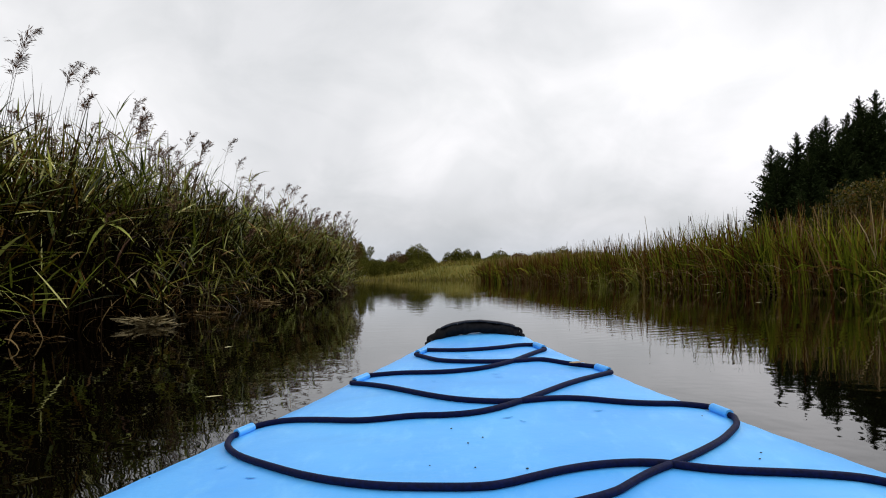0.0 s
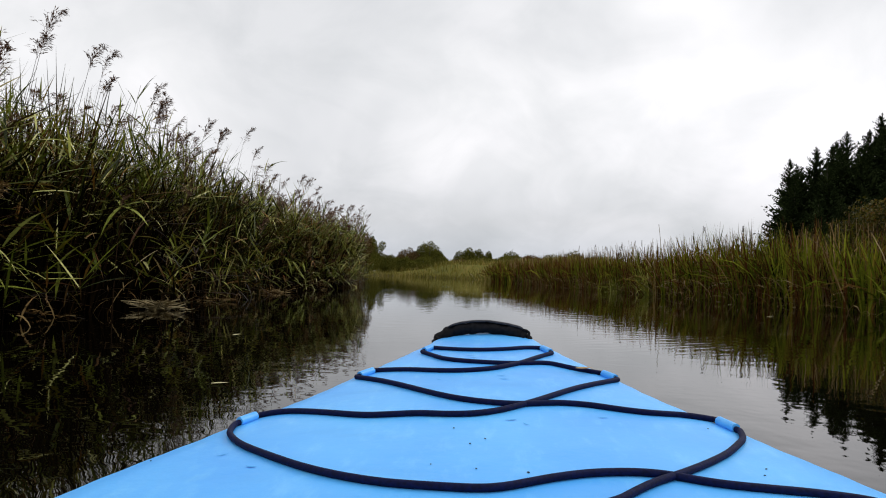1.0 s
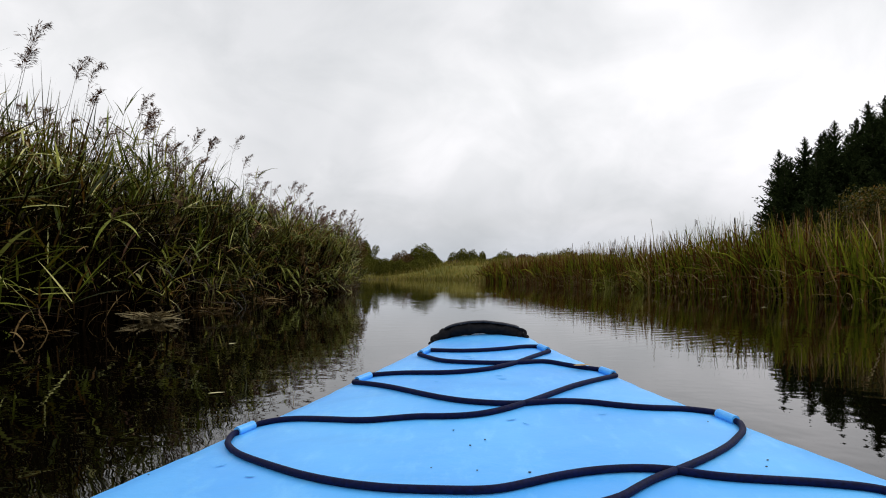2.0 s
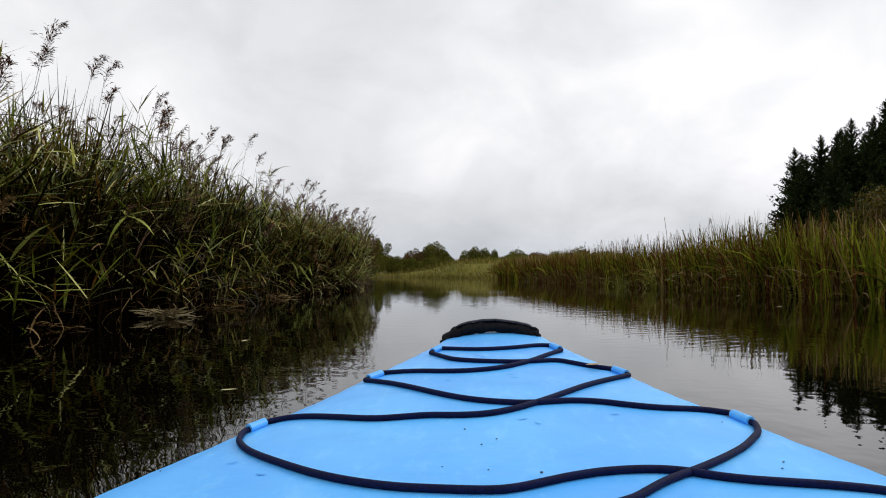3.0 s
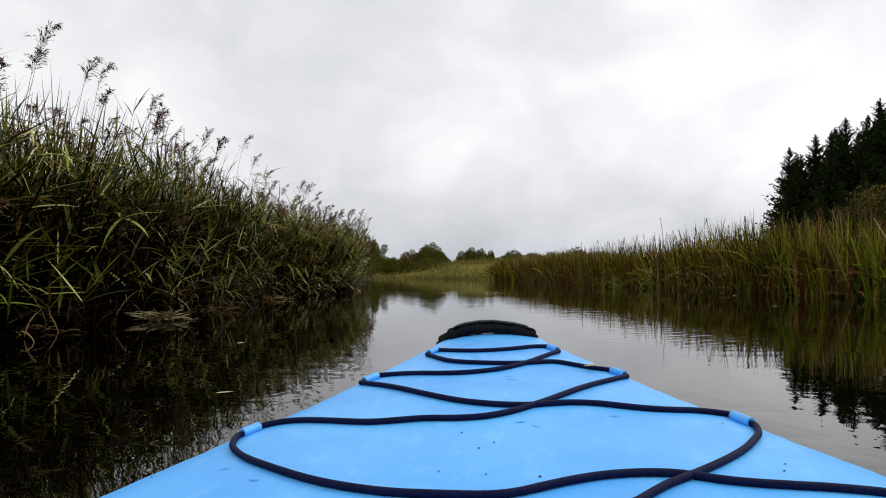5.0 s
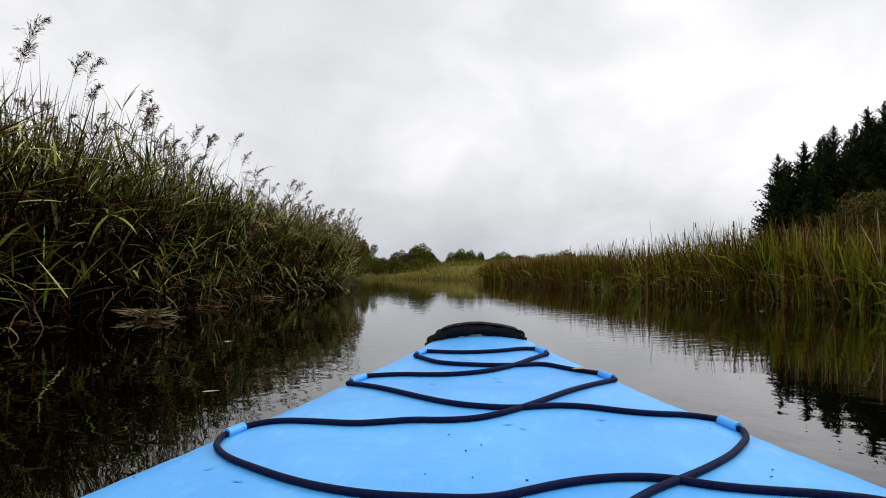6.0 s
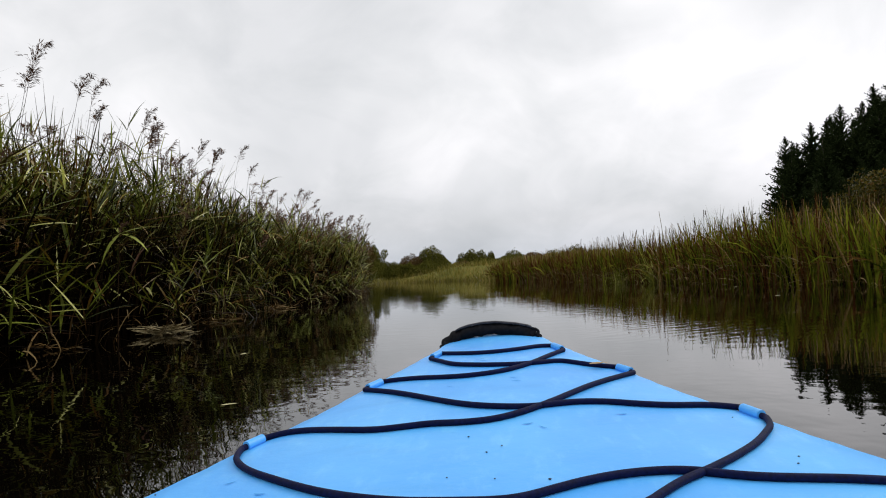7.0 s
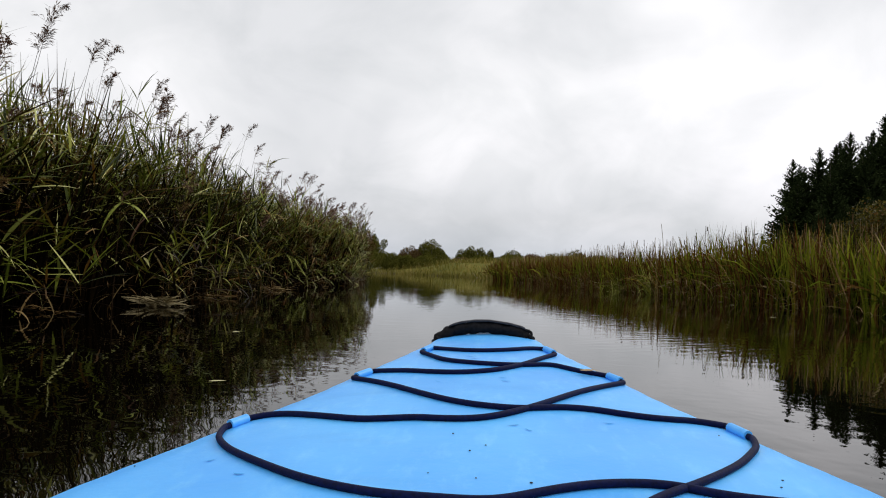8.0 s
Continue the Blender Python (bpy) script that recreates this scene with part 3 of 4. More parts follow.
    v = ribbons(b, rng.normal(-0.5, 1.3, n), U(0.3, 2.3, n), U(0.16, 0.36, n), U(0.01, 0.024, n), U(0.2, 1.4, n), U(-0.9, 0.9, n), LEAF)
    part("rusty_leaves", mesh_np("rusty_leaves", *v, RUSTY_LEAF), bed, "rust-brown withering leaves")
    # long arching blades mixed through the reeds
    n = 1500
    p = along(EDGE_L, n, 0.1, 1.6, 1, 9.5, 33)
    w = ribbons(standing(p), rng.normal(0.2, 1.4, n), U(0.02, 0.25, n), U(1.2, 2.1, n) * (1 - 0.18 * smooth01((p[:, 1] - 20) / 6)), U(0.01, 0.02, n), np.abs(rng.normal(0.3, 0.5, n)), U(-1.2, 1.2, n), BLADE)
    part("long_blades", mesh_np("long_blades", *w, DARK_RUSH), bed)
    # broad upright blades in clumps
    n = 1900
    c = np.vstack([along(EDGE_L, 22, 0.35, 1.5, 1, 9.9, 12.2), along(EDGE_L, 26, 0.05, 1.2, 1, 14.0, 18.6)])
    i = rng.integers(0, len(c), n)
    way, tall = rng.normal(0.1, 0.9, len(c))[i], U(0.85, 1.15, len(c))[i]
    p = c[i] + rng.normal(0, 0.1, (n, 2))
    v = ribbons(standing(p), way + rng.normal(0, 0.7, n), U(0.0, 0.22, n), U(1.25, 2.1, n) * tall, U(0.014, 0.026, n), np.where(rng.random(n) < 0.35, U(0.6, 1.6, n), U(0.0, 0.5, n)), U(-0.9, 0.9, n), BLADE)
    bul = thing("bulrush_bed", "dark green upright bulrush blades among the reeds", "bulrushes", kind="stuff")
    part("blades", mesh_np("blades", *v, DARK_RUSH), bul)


left_bank()


# ---- right bank: bulrushes, sedge and grass ----
def right_bank():
    bed = thing("bulrush_bed", "belt of green and rust-brown bulrushes along the far bank", "bulrushes", kind="stuff")
    green, brown = [], []
    for lo, hi, n, y0, y1, h0, h1, w in ((0.0, 1.7, 12000, 15, 40, 0.8, 1.5, 1.35), (0.0, 2.0, 6000, 36, 66, 0.9, 1.6, 3.0), (0.0, 1.4, 2600, 4, 15.5, 0.3, 0.85, 1.7)):
        c = along(EDGE_R, n // 16, lo, hi, -1, y0, y1)
        i = rng.integers(0, len(c), n)
        tuft = U(0.62, 1.12, len(c))[i]
        rusty = rng.random(len(c)) < np.interp(c[:, 1], (11, 15, 17.5, 19.5, 22, 24, 28, 34, 64), (0.05, 0.1, 0.26, 0.5, 0.66, 0.55, 0.6, 0.82, 0.78))
        p = c[i] + rng.normal(0, 0.14, (n, 2))
        tall = 1.04 * U(h0, h1, n) * tuft * (1 + 0.14 * smooth01((p[:, 1] - 17) / 2) * smooth01((24.5 - p[:, 1]) / 2))
        v, q = ribbons(standing(p), U(0, 2 * np.pi, n), np.abs(rng.normal(0, 0.2, n)), tall, U(0.011, 0.026, n) * w, np.where(rng.random(n) < 0.27, U(0.7, 2.2, n), np.abs(rng.normal(0.1, 0.3, n))), U(-1.2, 1.2, n), BLADE)
        V, Q = v.reshape(n, -1, 3), np.arange(len(BLADE) - 1)[:, None] * 2 + np.array([[0, 1, 3, 2]])
        worn = rusty[i] ^ (rng.random(n) < 0.22)
        for keep, out in ((worn, brown), (~worn, green)):
            k = int(keep.sum())
            out.append((V[keep].reshape(-1, 3), (np.arange(k)[:, None, None] * 2 * len(BLADE) + Q[None]).reshape(-1, 4)))
    part("green_blades", mesh_np("green_blades", *joined(*green), RUSH_LEAF), bed)
    part("brown_blades", mesh_np("brown_blades", *joined(*brown), BROWN_RUSH), bed, "rust-brown withering blades")
    # near-black stems added here too, their colour standing in for the belt's inner shade
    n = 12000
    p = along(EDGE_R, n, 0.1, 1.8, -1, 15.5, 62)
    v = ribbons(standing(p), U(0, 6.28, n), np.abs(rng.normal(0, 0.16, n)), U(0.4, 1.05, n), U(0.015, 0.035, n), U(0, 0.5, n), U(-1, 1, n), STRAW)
    part("shade_stems", mesh_np("shade_stems", *v, SHADE_STEM), bed, "near-black stems added to darken the inside of the bed")
    n = 4200
    p = along(EDGE_R, n, -0.2, 0.7, -1, 11, 45)
    b = standing(p); b[:, 2] += U(0.0, 0.5, n)
    part("withered_leaves", mesh_np("withered_leaves", *ribbons(b, U(0, 6.28, n), U(0.4, 1.5, n), U(0.2, 0.7, n), U(0.008, 0.02, n), U(0.2, 1.5, n), U(-1, 1, n), LEAF), DRY_LEAF), bed, "bent straw-coloured leaves at the waterline")
    # seed heads and dry stalks that stand out above
    n = 700
    p = along(EDGE_R, n, 0.3, 1.8, -1, 14, 55)
    v, q, C = tubes(standing(p), U(0, 6.28, n), np.abs(rng.normal(0.03, 0.06, n)), U(1.3, 1.8, n), U(0.005, 0.009, n), U(0, 0.3, n))
    m = 130
    p = along(EDGE_R, m, 0.1, 1.4, -1, 15.5, 32)
    w = tubes(standing(p), U(0, 6.28, m), np.abs(rng.normal(0.05, 0.12, m)), U(1.2, 1.75, m), U(0.008, 0.014, m), np.where(rng.random(m) < 0.25, U(0.4, 1.0, m), 0.05), 0.7)
    v, q = joined((v, q), w[:2])
    part("stalks", mesh_np("stalks", v, q, DRY_LEAF), bed, "thin dry stalks above the bed")
    m = 42
    p = along(EDGE_R, m, 0.2, 1.6, -1, 15.5, 34)
    v, q, C = tubes(standing(p), U(0, 6.28, m), np.abs(rng.normal(0.03, 0.07, m)), U(1.25, 1.85, m), U(0.006, 0.01, m), U(0, 0.25, m), 0.7)
    hv, hq, _ = tubes(C[:, -1] - [[0, 0, 0.05]], U(0, 6.28, m), U(0.0, 0.2, m), U(0.1, 0.2, m), U(0.009, 0.015, m), U(0, 0.1, m), 0.75, 4, 6)
    part("seed_heads", mesh_np("seed_heads", *joined((v, q), (hv, hq)), SEED_HEAD), bed, "dark brown bulrush seed heads on stiff stalks")
    # rough grass on the slope
    gr = thing("bank_grass", "rough tussocky meadow grass on the bank slopes", "grass", kind="stuff")
    G = []
    for lo, hi, n, y0, y1, h, w in ((1.6, 9, 9000, 6, 40, 0.32, 1.3), (1.2, 10, 5000, 38, 70, 0.55, 2.8), (0.0, 10, 9000, 58, 99, 0.75, 4.5)):
        p = along(EDGE_R, n, lo, hi, -1, y0, y1)
        G.append(ribbons(standing(p), U(0, 6.28, n), np.abs(rng.normal(0, 0.3, n)), U(0.4, 1.3, n) * h, U(0.008, 0.016, n) * w, U(0.2, 1.2, n), U(-1, 1, n), BLADE))
    n = 3000
    p = along(EDGE_R, n, -0.5, 0.8, -1, 56, 99)
    G.append(ribbons(standing(p), U(0, 6.28, n), np.abs(rng.normal(0, 0.25, n)), U(0.3, 0.8, n), U(0.03, 0.06, n), U(0.2, 1.2, n), U(-1, 1, n), BLADE))
    n = 3000
    p = along(EDGE_L, n, 2.2, 7, 1, 0, 60)
    G.append(ribbons(standing(p), U(0, 6.28, n), np.abs(rng.normal(0, 0.3, n)), U(0.3, 0.9, n), U(0.01, 0.02, n), U(0.2, 1.2, n), U(-1, 1, n), BLADE))
    n = 3500
    p = along(EDGE_R, n, -0.1, 3.0, -1, 6, 16)
    G.append(ribbons(standing(p), U(0, 6.28, n), np.abs(rng.normal(0, 0.3, n)), U(0.25, 0.6, n), U(0.012, 0.024, n), U(0.2, 1.4, n), U(-1, 1, n), BLADE))
    part("blades", mesh_np("blades", *joined(*G), GRASS), gr)


right_bank()


# ---- trees and bushes ----
def leaf_cloud(blobs, n, size, mat, name, gap=0.34):
    """Many small leaves round the shells of several uneven lobes. blobs: centre, radii."""
    V, Q, o = [], [], 0
    w = np.array([b[1][0] * b[1][2] for b in blobs]); w = w / w.sum()
    pick = rng.choice(len(blobs), n, p=w)
    c = np.array([b[0] for b in blobs])[pick]
    r = np.array([b[1] for b in blobs])[pick]
    d = rng.normal(0, 1, (n, 3)); d /= np.linalg.norm(d, axis=1)[:, None]
    lump = 1 + gap * np.sin(d[:, 0] * 7 + pick) * np.cos(d[:, 2] * 6 + 2 * pick) + rng.normal(0, 0.04, n)
    at = c + d * r * (rng.random(n)[:, None] ** 0.22) * lump[:, None]
    at[:, 2] = np.maximum(at[:, 2], 0.02)
    a = rng.normal(0, 1, (n, 3)); a /= np.linalg.norm(a, axis=1)[:, None]
    b = np.cross(a, rng.normal(0, 1, (n, 3))); b /= np.linalg.norm(b, axis=1)[:, None]
    s = (U(0.6, 1.3, n) * size)[:, None] / 2
    V = np.stack([at - a * s, at + b * s * 0.6, at + a * s, at - b * s * 0.6], 1).reshape(-1, 3)
    Q = np.arange(4 * n).reshape(-1, 4)
    return mesh_np(name, V, Q, mat)


def wood(height, spread_, n=7, radius=0.12):
    b0 = np.zeros((1, 3))
    one = np.ones(1)
    v, q, C = tubes(b0 - [[0, 0, 0.15]], one * 0.3, one * 0.03, one * height * 0.8, one * radius, one * 0.08, 0.35, 6, 7)
    s = U(0.25, 0.9, n)
    k = np.clip((s * 5).astype(int), 0, 4)
    t = (s * 5 - k)[:, None]
    at = C[0, k] * (1 - t) + C[0, k + 1] * t
    v2, q2, _ = tubes(at, U(0, 6.28, n), U(0.5, 1.0, n), U(0.3, 0.6, n) * spread_, np.full(n, radius * 0.4), U(-0.4, 0.1, n), 0.3, 5, 5)
    return mesh_np("trunk", *joined((v, q), (v2, q2)), BARK)


def broadleaf(name, label, at, height, spread_, mat, n, leaf, group="", lobes=7, category="tree", low=0.12, gap=0.34, dome=False):
    z = float(land([at[:2]])[0])
    ob = thing(name, label, category, (at[0], at[1], z), group)
    part("trunk", wood(height, spread_, radius=0.035 * height), ob)
    blobs = [((0, 0, height * (0.4 + 0.5 * low)), (spread_ * 0.66, spread_ * 0.66, height * 0.5))]
    for i in range(lobes):
        a = 6.283 * i / lobes + rng.uniform(-0.4, 0.4)
        rr = rng.uniform(0.35, 0.7) * spread_
        h = height * (rng.uniform(low + 0.12, 0.74) if not dome else 0.95 - rr / spread_)
        blobs.append(((rr * math.cos(a), rr * math.sin(a), h), (spread_ * rng.uniform(0.22, 0.42), spread_ * rng.uniform(0.22, 0.42), height * rng.uniform(0.14, 0.28))))
    part("crown", leaf_cloud(blobs, n, leaf, mat, "crown", gap), ob)
    return ob


def spruce_mesh(height, seed):
    """A full conical crown of upswept boughs, each set with many short hanging twigs."""
    g = np.random.default_rng(seed)
    n = int(height * 26)
    S = g.random(n) ** 1.15
    P = np.stack([np.zeros(n), np.zeros(n), height * (0.02 + 0.96 * S)], 1)
    A, wob = g.random(n) * 6.283, 1 + 0.16 * np.sin(np.floor(S * height * 0.9) * 2.4 + seed)
    Ln = 0.285 * height * (1 - S) ** 0.78 * wob * g.uniform(0.7, 1.15, n) + 0.05
    Lt = 1.5 - 0.75 * S ** 2 + g.normal(0, 0.1, n)
    main = ribbons(P, A, Lt, Ln, 0.05 + 0.6 * (1 - S), g.uniform(-0.6, -0.15, n), g.uniform(-1.4, 1.4, n), np.array([1.6, 1.8, 1.3, 0.8, 0.15]))
    i = np.repeat(np.arange(n), 11)
    m = len(i)
    s = g.uniform(0.3, 1.02, m)
    r = Ln[i] * s
    base = P[i] + np.stack([np.cos(A[i]) * r * np.sin(Lt[i]), np.sin(A[i]) * r * np.sin(Lt[i]), r * np.cos(Lt[i]) + 0.12 * r * s], 1)
    tw = ribbons(base, A[i] + g.choice([-0.8, 0.8], m) + g.normal(0, 0.6, m), g.uniform(0.7, 2.3, m), g.uniform(0.35, 0.85, m) * (0.13 + 1.1 * (1 - S[i]) ** 0.8), 0.09 + 0.46 * (1 - S[i]), g.uniform(-0.5, 0.4, m), g.uniform(-1, 1, m), np.array([0.6, 1, 0.1]))
    crown = mesh_np("crown", *joined(main, tw), SPRUCE_LEAF)
    one = np.ones(1)
    v, q, _ = tubes(np.zeros((1, 3)) - [[0, 0, 0.3]], one * 0, one * 0, one * height, one * height * 0.014, one * 0.01, 0.1, 6, 7)
    return crown, mesh_np("trunk", v, q, BARK)


def spruces():
    kinds = [spruce_mesh(20, 1), spruce_mesh(20, 2), spruce_mesh(20, 3)]
    front = [(45.3 + 1.75 * k, 108 + 2.5 * math.sin(k * 2.3), 14.8 + 1.1 * k - 0.012 * k * k + 1.0 * math.sin(k * 1.9)) for k in range(18)]
    back = [(47.6 + 1.9 * k, 115 + 2 * math.sin(k * 1.7), 18.0 + 1.15 * k - 0.016 * k * k + 0.9 * math.cos(k * 2.7)) for k in range(17)]
    low = [(45.5 + 3.0 * k, 101 + 1.5 * math.sin(k * 3.1), 10.0 + 1.25 * k) for k in range(10)]
    for i, (x, y, h) in enumerate((1.2 * a, 1.2 * b, 1.2 * c) for a, b, c in front + back + low):
        crown, trunk = kinds[i % 3]
        z = float(land([(x, y)])[0])
        ob = thing("spruce", "tall dark green spruce in a dense stand", "tree", group="spruce stand",
                   m=Matrix.LocRotScale((x, y, z), Euler((0, 0, i * 1.7)), Vector((h / 20, h / 20, h / 20))))
        part("trunk", trunk, ob); part("crown", crown, ob)


spruces()


def bushes():
    broadleaf("bramble_bush", "sprawling olive and rust-tinged bramble bush on the bank", (11.9, 25.6), 2.2, 2.1, BRAMBLE_LEAF, 22000, 0.09, lobes=16, category="bush", low=0.0)
    broadleaf("bramble_bush", "low rusty bramble thicket on the bank", (14.6, 27.0), 1.7, 2.3, BRAMBLE_LEAF, 9000, 0.09, lobes=20, category="bush", low=0.0)
    broadleaf("shrub", "rounded willow shrub behind the reeds", (-5.0, 30.3), 2.2, 0.95, RUSSET_LEAF, 13000, 0.065, lobes=7, category="bush", low=0.0)
    far = "trees on the skyline"
    for x, y, h, s, mat, n in ((-16.3, 199, 9.8, 5.6, TREE_LEAF, 26000), (-12.3, 198, 5.0, 3.4, TREE_LEAF, 9000), (-22.0, 197, 7.6, 4.6, RUSSET_LEAF, 14000), (-19.0, 195, 4.6, 2.8, TREE_LEAF, 6000), (-7.7, 203, 6.4, 2.7, TREE_LEAF, 7000), (-5.0, 204, 7.2, 2.9, TREE_LEAF, 8000), (-2.2, 205, 6.7, 2.7, TREE_LEAF, 7000), (0.7, 206, 6.2, 2.0, TREE_LEAF, 5000), (7.1, 204, 6.3, 4.4, TREE_LEAF, 9000), (13, 206, 5.4, 4.6, RUSSET_LEAF, 8000), (19, 206, 5.8, 5.0, TREE_LEAF, 8000), (25.5, 206, 7.0, 4.5, TREE_LEAF, 8000), (32, 208, 5.6, 5.0, TREE_LEAF, 7000)):
        broadleaf("tree", "rusty-brown hedgerow tree on the skyline" if mat is RUSSET_LEAF else "rounded dark green hedgerow tree on the skyline", (x, y), h, s, mat, int(n * 0.65), 0.36, far, lobes=9, low=0.02, gap=0.07, dome=True)
    for i in range(16):
        x = -30 + 4.6 * i
        broadleaf("hedge_bush", "low olive hedgerow bush on the skyline", (x, 194 + 3 * math.sin(i * 2.1)), rng.uniform(3.4, 4.6), rng.uniform(3.6, 4.8), RUSSET_LEAF if i % 4 == 1 else TREE_LEAF, 5000, 0.3, "hedgerow bushes", category="bush", low=0.0, gap=0.08)
    for x, y, h, s in ((-12.9, 97, 2.4, 1.7), (-16.6, 97, 2.9, 2.1), (-18.9, 98, 2.6, 1.9), (-11.0, 98, 2.0, 1.7), (-8.6, 99, 1.6, 1.6), (-21.5, 97, 2.8, 2.2), (-26, 99, 3.4, 2.6)):
        broadleaf("tree", "small dark waterside tree at the river bend", (x, y), h * 1.15, s, TREE_LEAF, 6000, 0.17, "trees at the bend", low=0.0, gap=0.1)


bushes()


def pointed_tree(x, y, height, spread_):
    """A broad-based tree that narrows to two uneven tips."""
    z = float(land([(x, y)])[0])
    ob = thing("tree", "dark green pointed tree at the river bend", "tree", (x, y, z))
    part("trunk", wood(height, spread_, radius=0.03 * height), ob)
    blobs = []
    for i in range(16):
        f = i / 15
        a, rr = i * 2.4, 0.55 * spread_ * (1 - f)
        blobs.append(((rr * math.cos(a), rr * math.sin(a), height * (0.12 + 0.78 * f)), (spread_ * (0.62 - 0.5 * f), spread_ * (0.62 - 0.5 * f), height * (0.2 - 0.1 * f))))
    blobs.append(((spread_ * 0.55, 0, height * 0.72), (spread_ * 0.2, spread_ * 0.2, height * 0.13)))
    part("crown", leaf_cloud(blobs, 16000, 0.26, TREE_LEAF, "crown", 0.12), ob)


pointed_tree(-25.2, 155, 7.8, 4.2)
pointed_tree(-29.5, 150, 4.6, 3.2)


# ---- single plants and litter that stand out ----
def reed_plant(at, height, az, label, group="tall flowering reeds", leaves=8, plume=1.0, tuft=None):
    z = float(land([at])[0])
    ob = thing("reed_plant", label, "reed", (at[0], at[1], z - 0.03), group)
    one = np.ones(1)
    v, q, C = tubes(np.zeros((1, 3)), one * az, one * 0.04, one * height, one * 0.0045, one * 0.16, 0.4, 6, 5)
    part("stem", mesh_np("stem", v, q, REED_STEM, smooth=True), ob)
    for i in range(leaves):
        s = 0.3 + 0.5 * i / leaves
        k = min(int(s * 5), 4)
        p = C[0, k] + (C[0, k + 1] - C[0, k]) * (s * 5 - k)
        v, q = ribbons(p[None], one * (az + math.pi * i + rng.uniform(-0.6, 0.6)), one * rng.uniform(0.5, 0.9), one * rng.uniform(0.28, 0.45), one * rng.uniform(0.016, 0.026), one * rng.uniform(0.6, 1.3), one * rng.uniform(-0.5, 0.5), LEAF)
        part("leaf", mesh_np("leaf", v, q, REED_LEAF), ob)
    if plume:
        v, q = plumes(C[:, -1], one * az, 26, plume)
        part("plume", mesh_np("plume", v, q, tuft or PANICLE), ob, "fluffy tan seed head" if tuft else "feathery brown seed head")["kind"] = "stuff"
    return ob


FLOWERING = "tall common reed with a feathery brown seed head"
for x, y, h, az in ((-4.1, 10.9, 2.3, 0.2), (-3.9, 11.3, 2.36, 0.6), (-4.05, 11.9, 2.2, 0.0), (-3.7, 12.3, 2.1, 0.3), (-3.8, 13.7, 2.2, 0.4), (-3.9, 14.4, 2.15, 0.1), (-4.4, 12.35, 2.55, 0.2), (-4.5, 11.6, 2.5, 2.8), (-4.3, 11.2, 2.6, 0.5), (-4.15, 13.0, 2.4, 0.1), (-4.2, 16.1, 2.6, 0.6), (-4.4, 15.6, 2.5, 0.2), (-4.3, 16.9, 2.45, 0.3), (-4.0, 18.9, 2.25, 0.1), (-4.1, 19.7, 2.3, 0.4), (-4.2, 21.0, 2.3, 0.2)):
    reed_plant((x, y), h, az, FLOWERING)


for x, y, h, az in ((-3.9, 19.6, 1.45, -0.6), (-3.35, 17.9, 0.88, -0.5), (-3.5, 18.6, 1.0, -0.8), (-3.6, 14.6, 1.05, -0.4), (-3.2, 12.2, 0.95, -0.5), (-3.1, 9.4, 0.9, -0.3)):
    reed_plant((x, y), h, az, "bent common reed with a fluffy tan seed head", "tan-headed reeds", 6, 0.8, DRY_LEAF)


def scatter(kinds, places, lo, hi):
    """More plants of the same kinds, turned and sized each on its own."""
    for i, (x, y) in enumerate(places):
        k = rng.uniform(lo, hi)
        m = Matrix.LocRotScale((x, y, float(land([(x, y)])[0]) - 0.03), Euler((0, 0, rng.uniform(-0.9, 0.9))), Vector((1, 1, 1)))
        ob = copy_thing(kinds[i % len(kinds)], m)
        ob.scale = (k, k, k)


LEANING = "leaning common reed with long arching leaves"
kinds = [reed_plant((-3.6 - 0.1 * i, 7.0 + 3.1 * i), 1.75 + 0.1 * (i % 3), rng.uniform(-0.5, 0.3), LEANING, "reeds at the bank's edge", 9, 0.9) for i in range(5)]
scatter(kinds, along(EDGE_L, 34, 0.0, 0.5, 1, 6, 30), 0.75, 1.2)


def bulrush_clump(x, y, mat, label):
    ob = thing("bulrush_clump", label, "bulrush", (x, y, float(land([(x, y)])[0]) - 0.03), "bulrush clumps")
    one = np.ones(1)
    for i in range(13):
        b = np.array([[rng.normal(0, 0.09), rng.normal(0, 0.09), 0.0]])
        v, q = ribbons(b, one * rng.uniform(0, 6.28), one * abs(rng.normal(0, 0.16)), one * rng.uniform(0.9, 1.5), one * rng.uniform(0.024, 0.042), one * (rng.uniform(0.9, 2.0) if i % 5 == 0 else rng.uniform(0, 0.4)), one * rng.uniform(-1, 1), BLADE)
        part("blade", mesh_np("blade", v, q, mat), ob)
    return ob


GREEN_CLUMP, RUST_CLUMP = "clump of upright green bulrush blades at the water", "clump of rust-brown withering bulrush blades at the water"
kinds = [bulrush_clump(5.9, 18.0, RUSH_LEAF, GREEN_CLUMP), bulrush_clump(5.2, 22.0, RUSH_LEAF, GREEN_CLUMP), bulrush_clump(5.6, 19.6, BROWN_RUSH, RUST_CLUMP)]
scatter(kinds, along(EDGE_R, 33, 0.0, 0.4, -1, 15, 34), 0.75, 1.1)


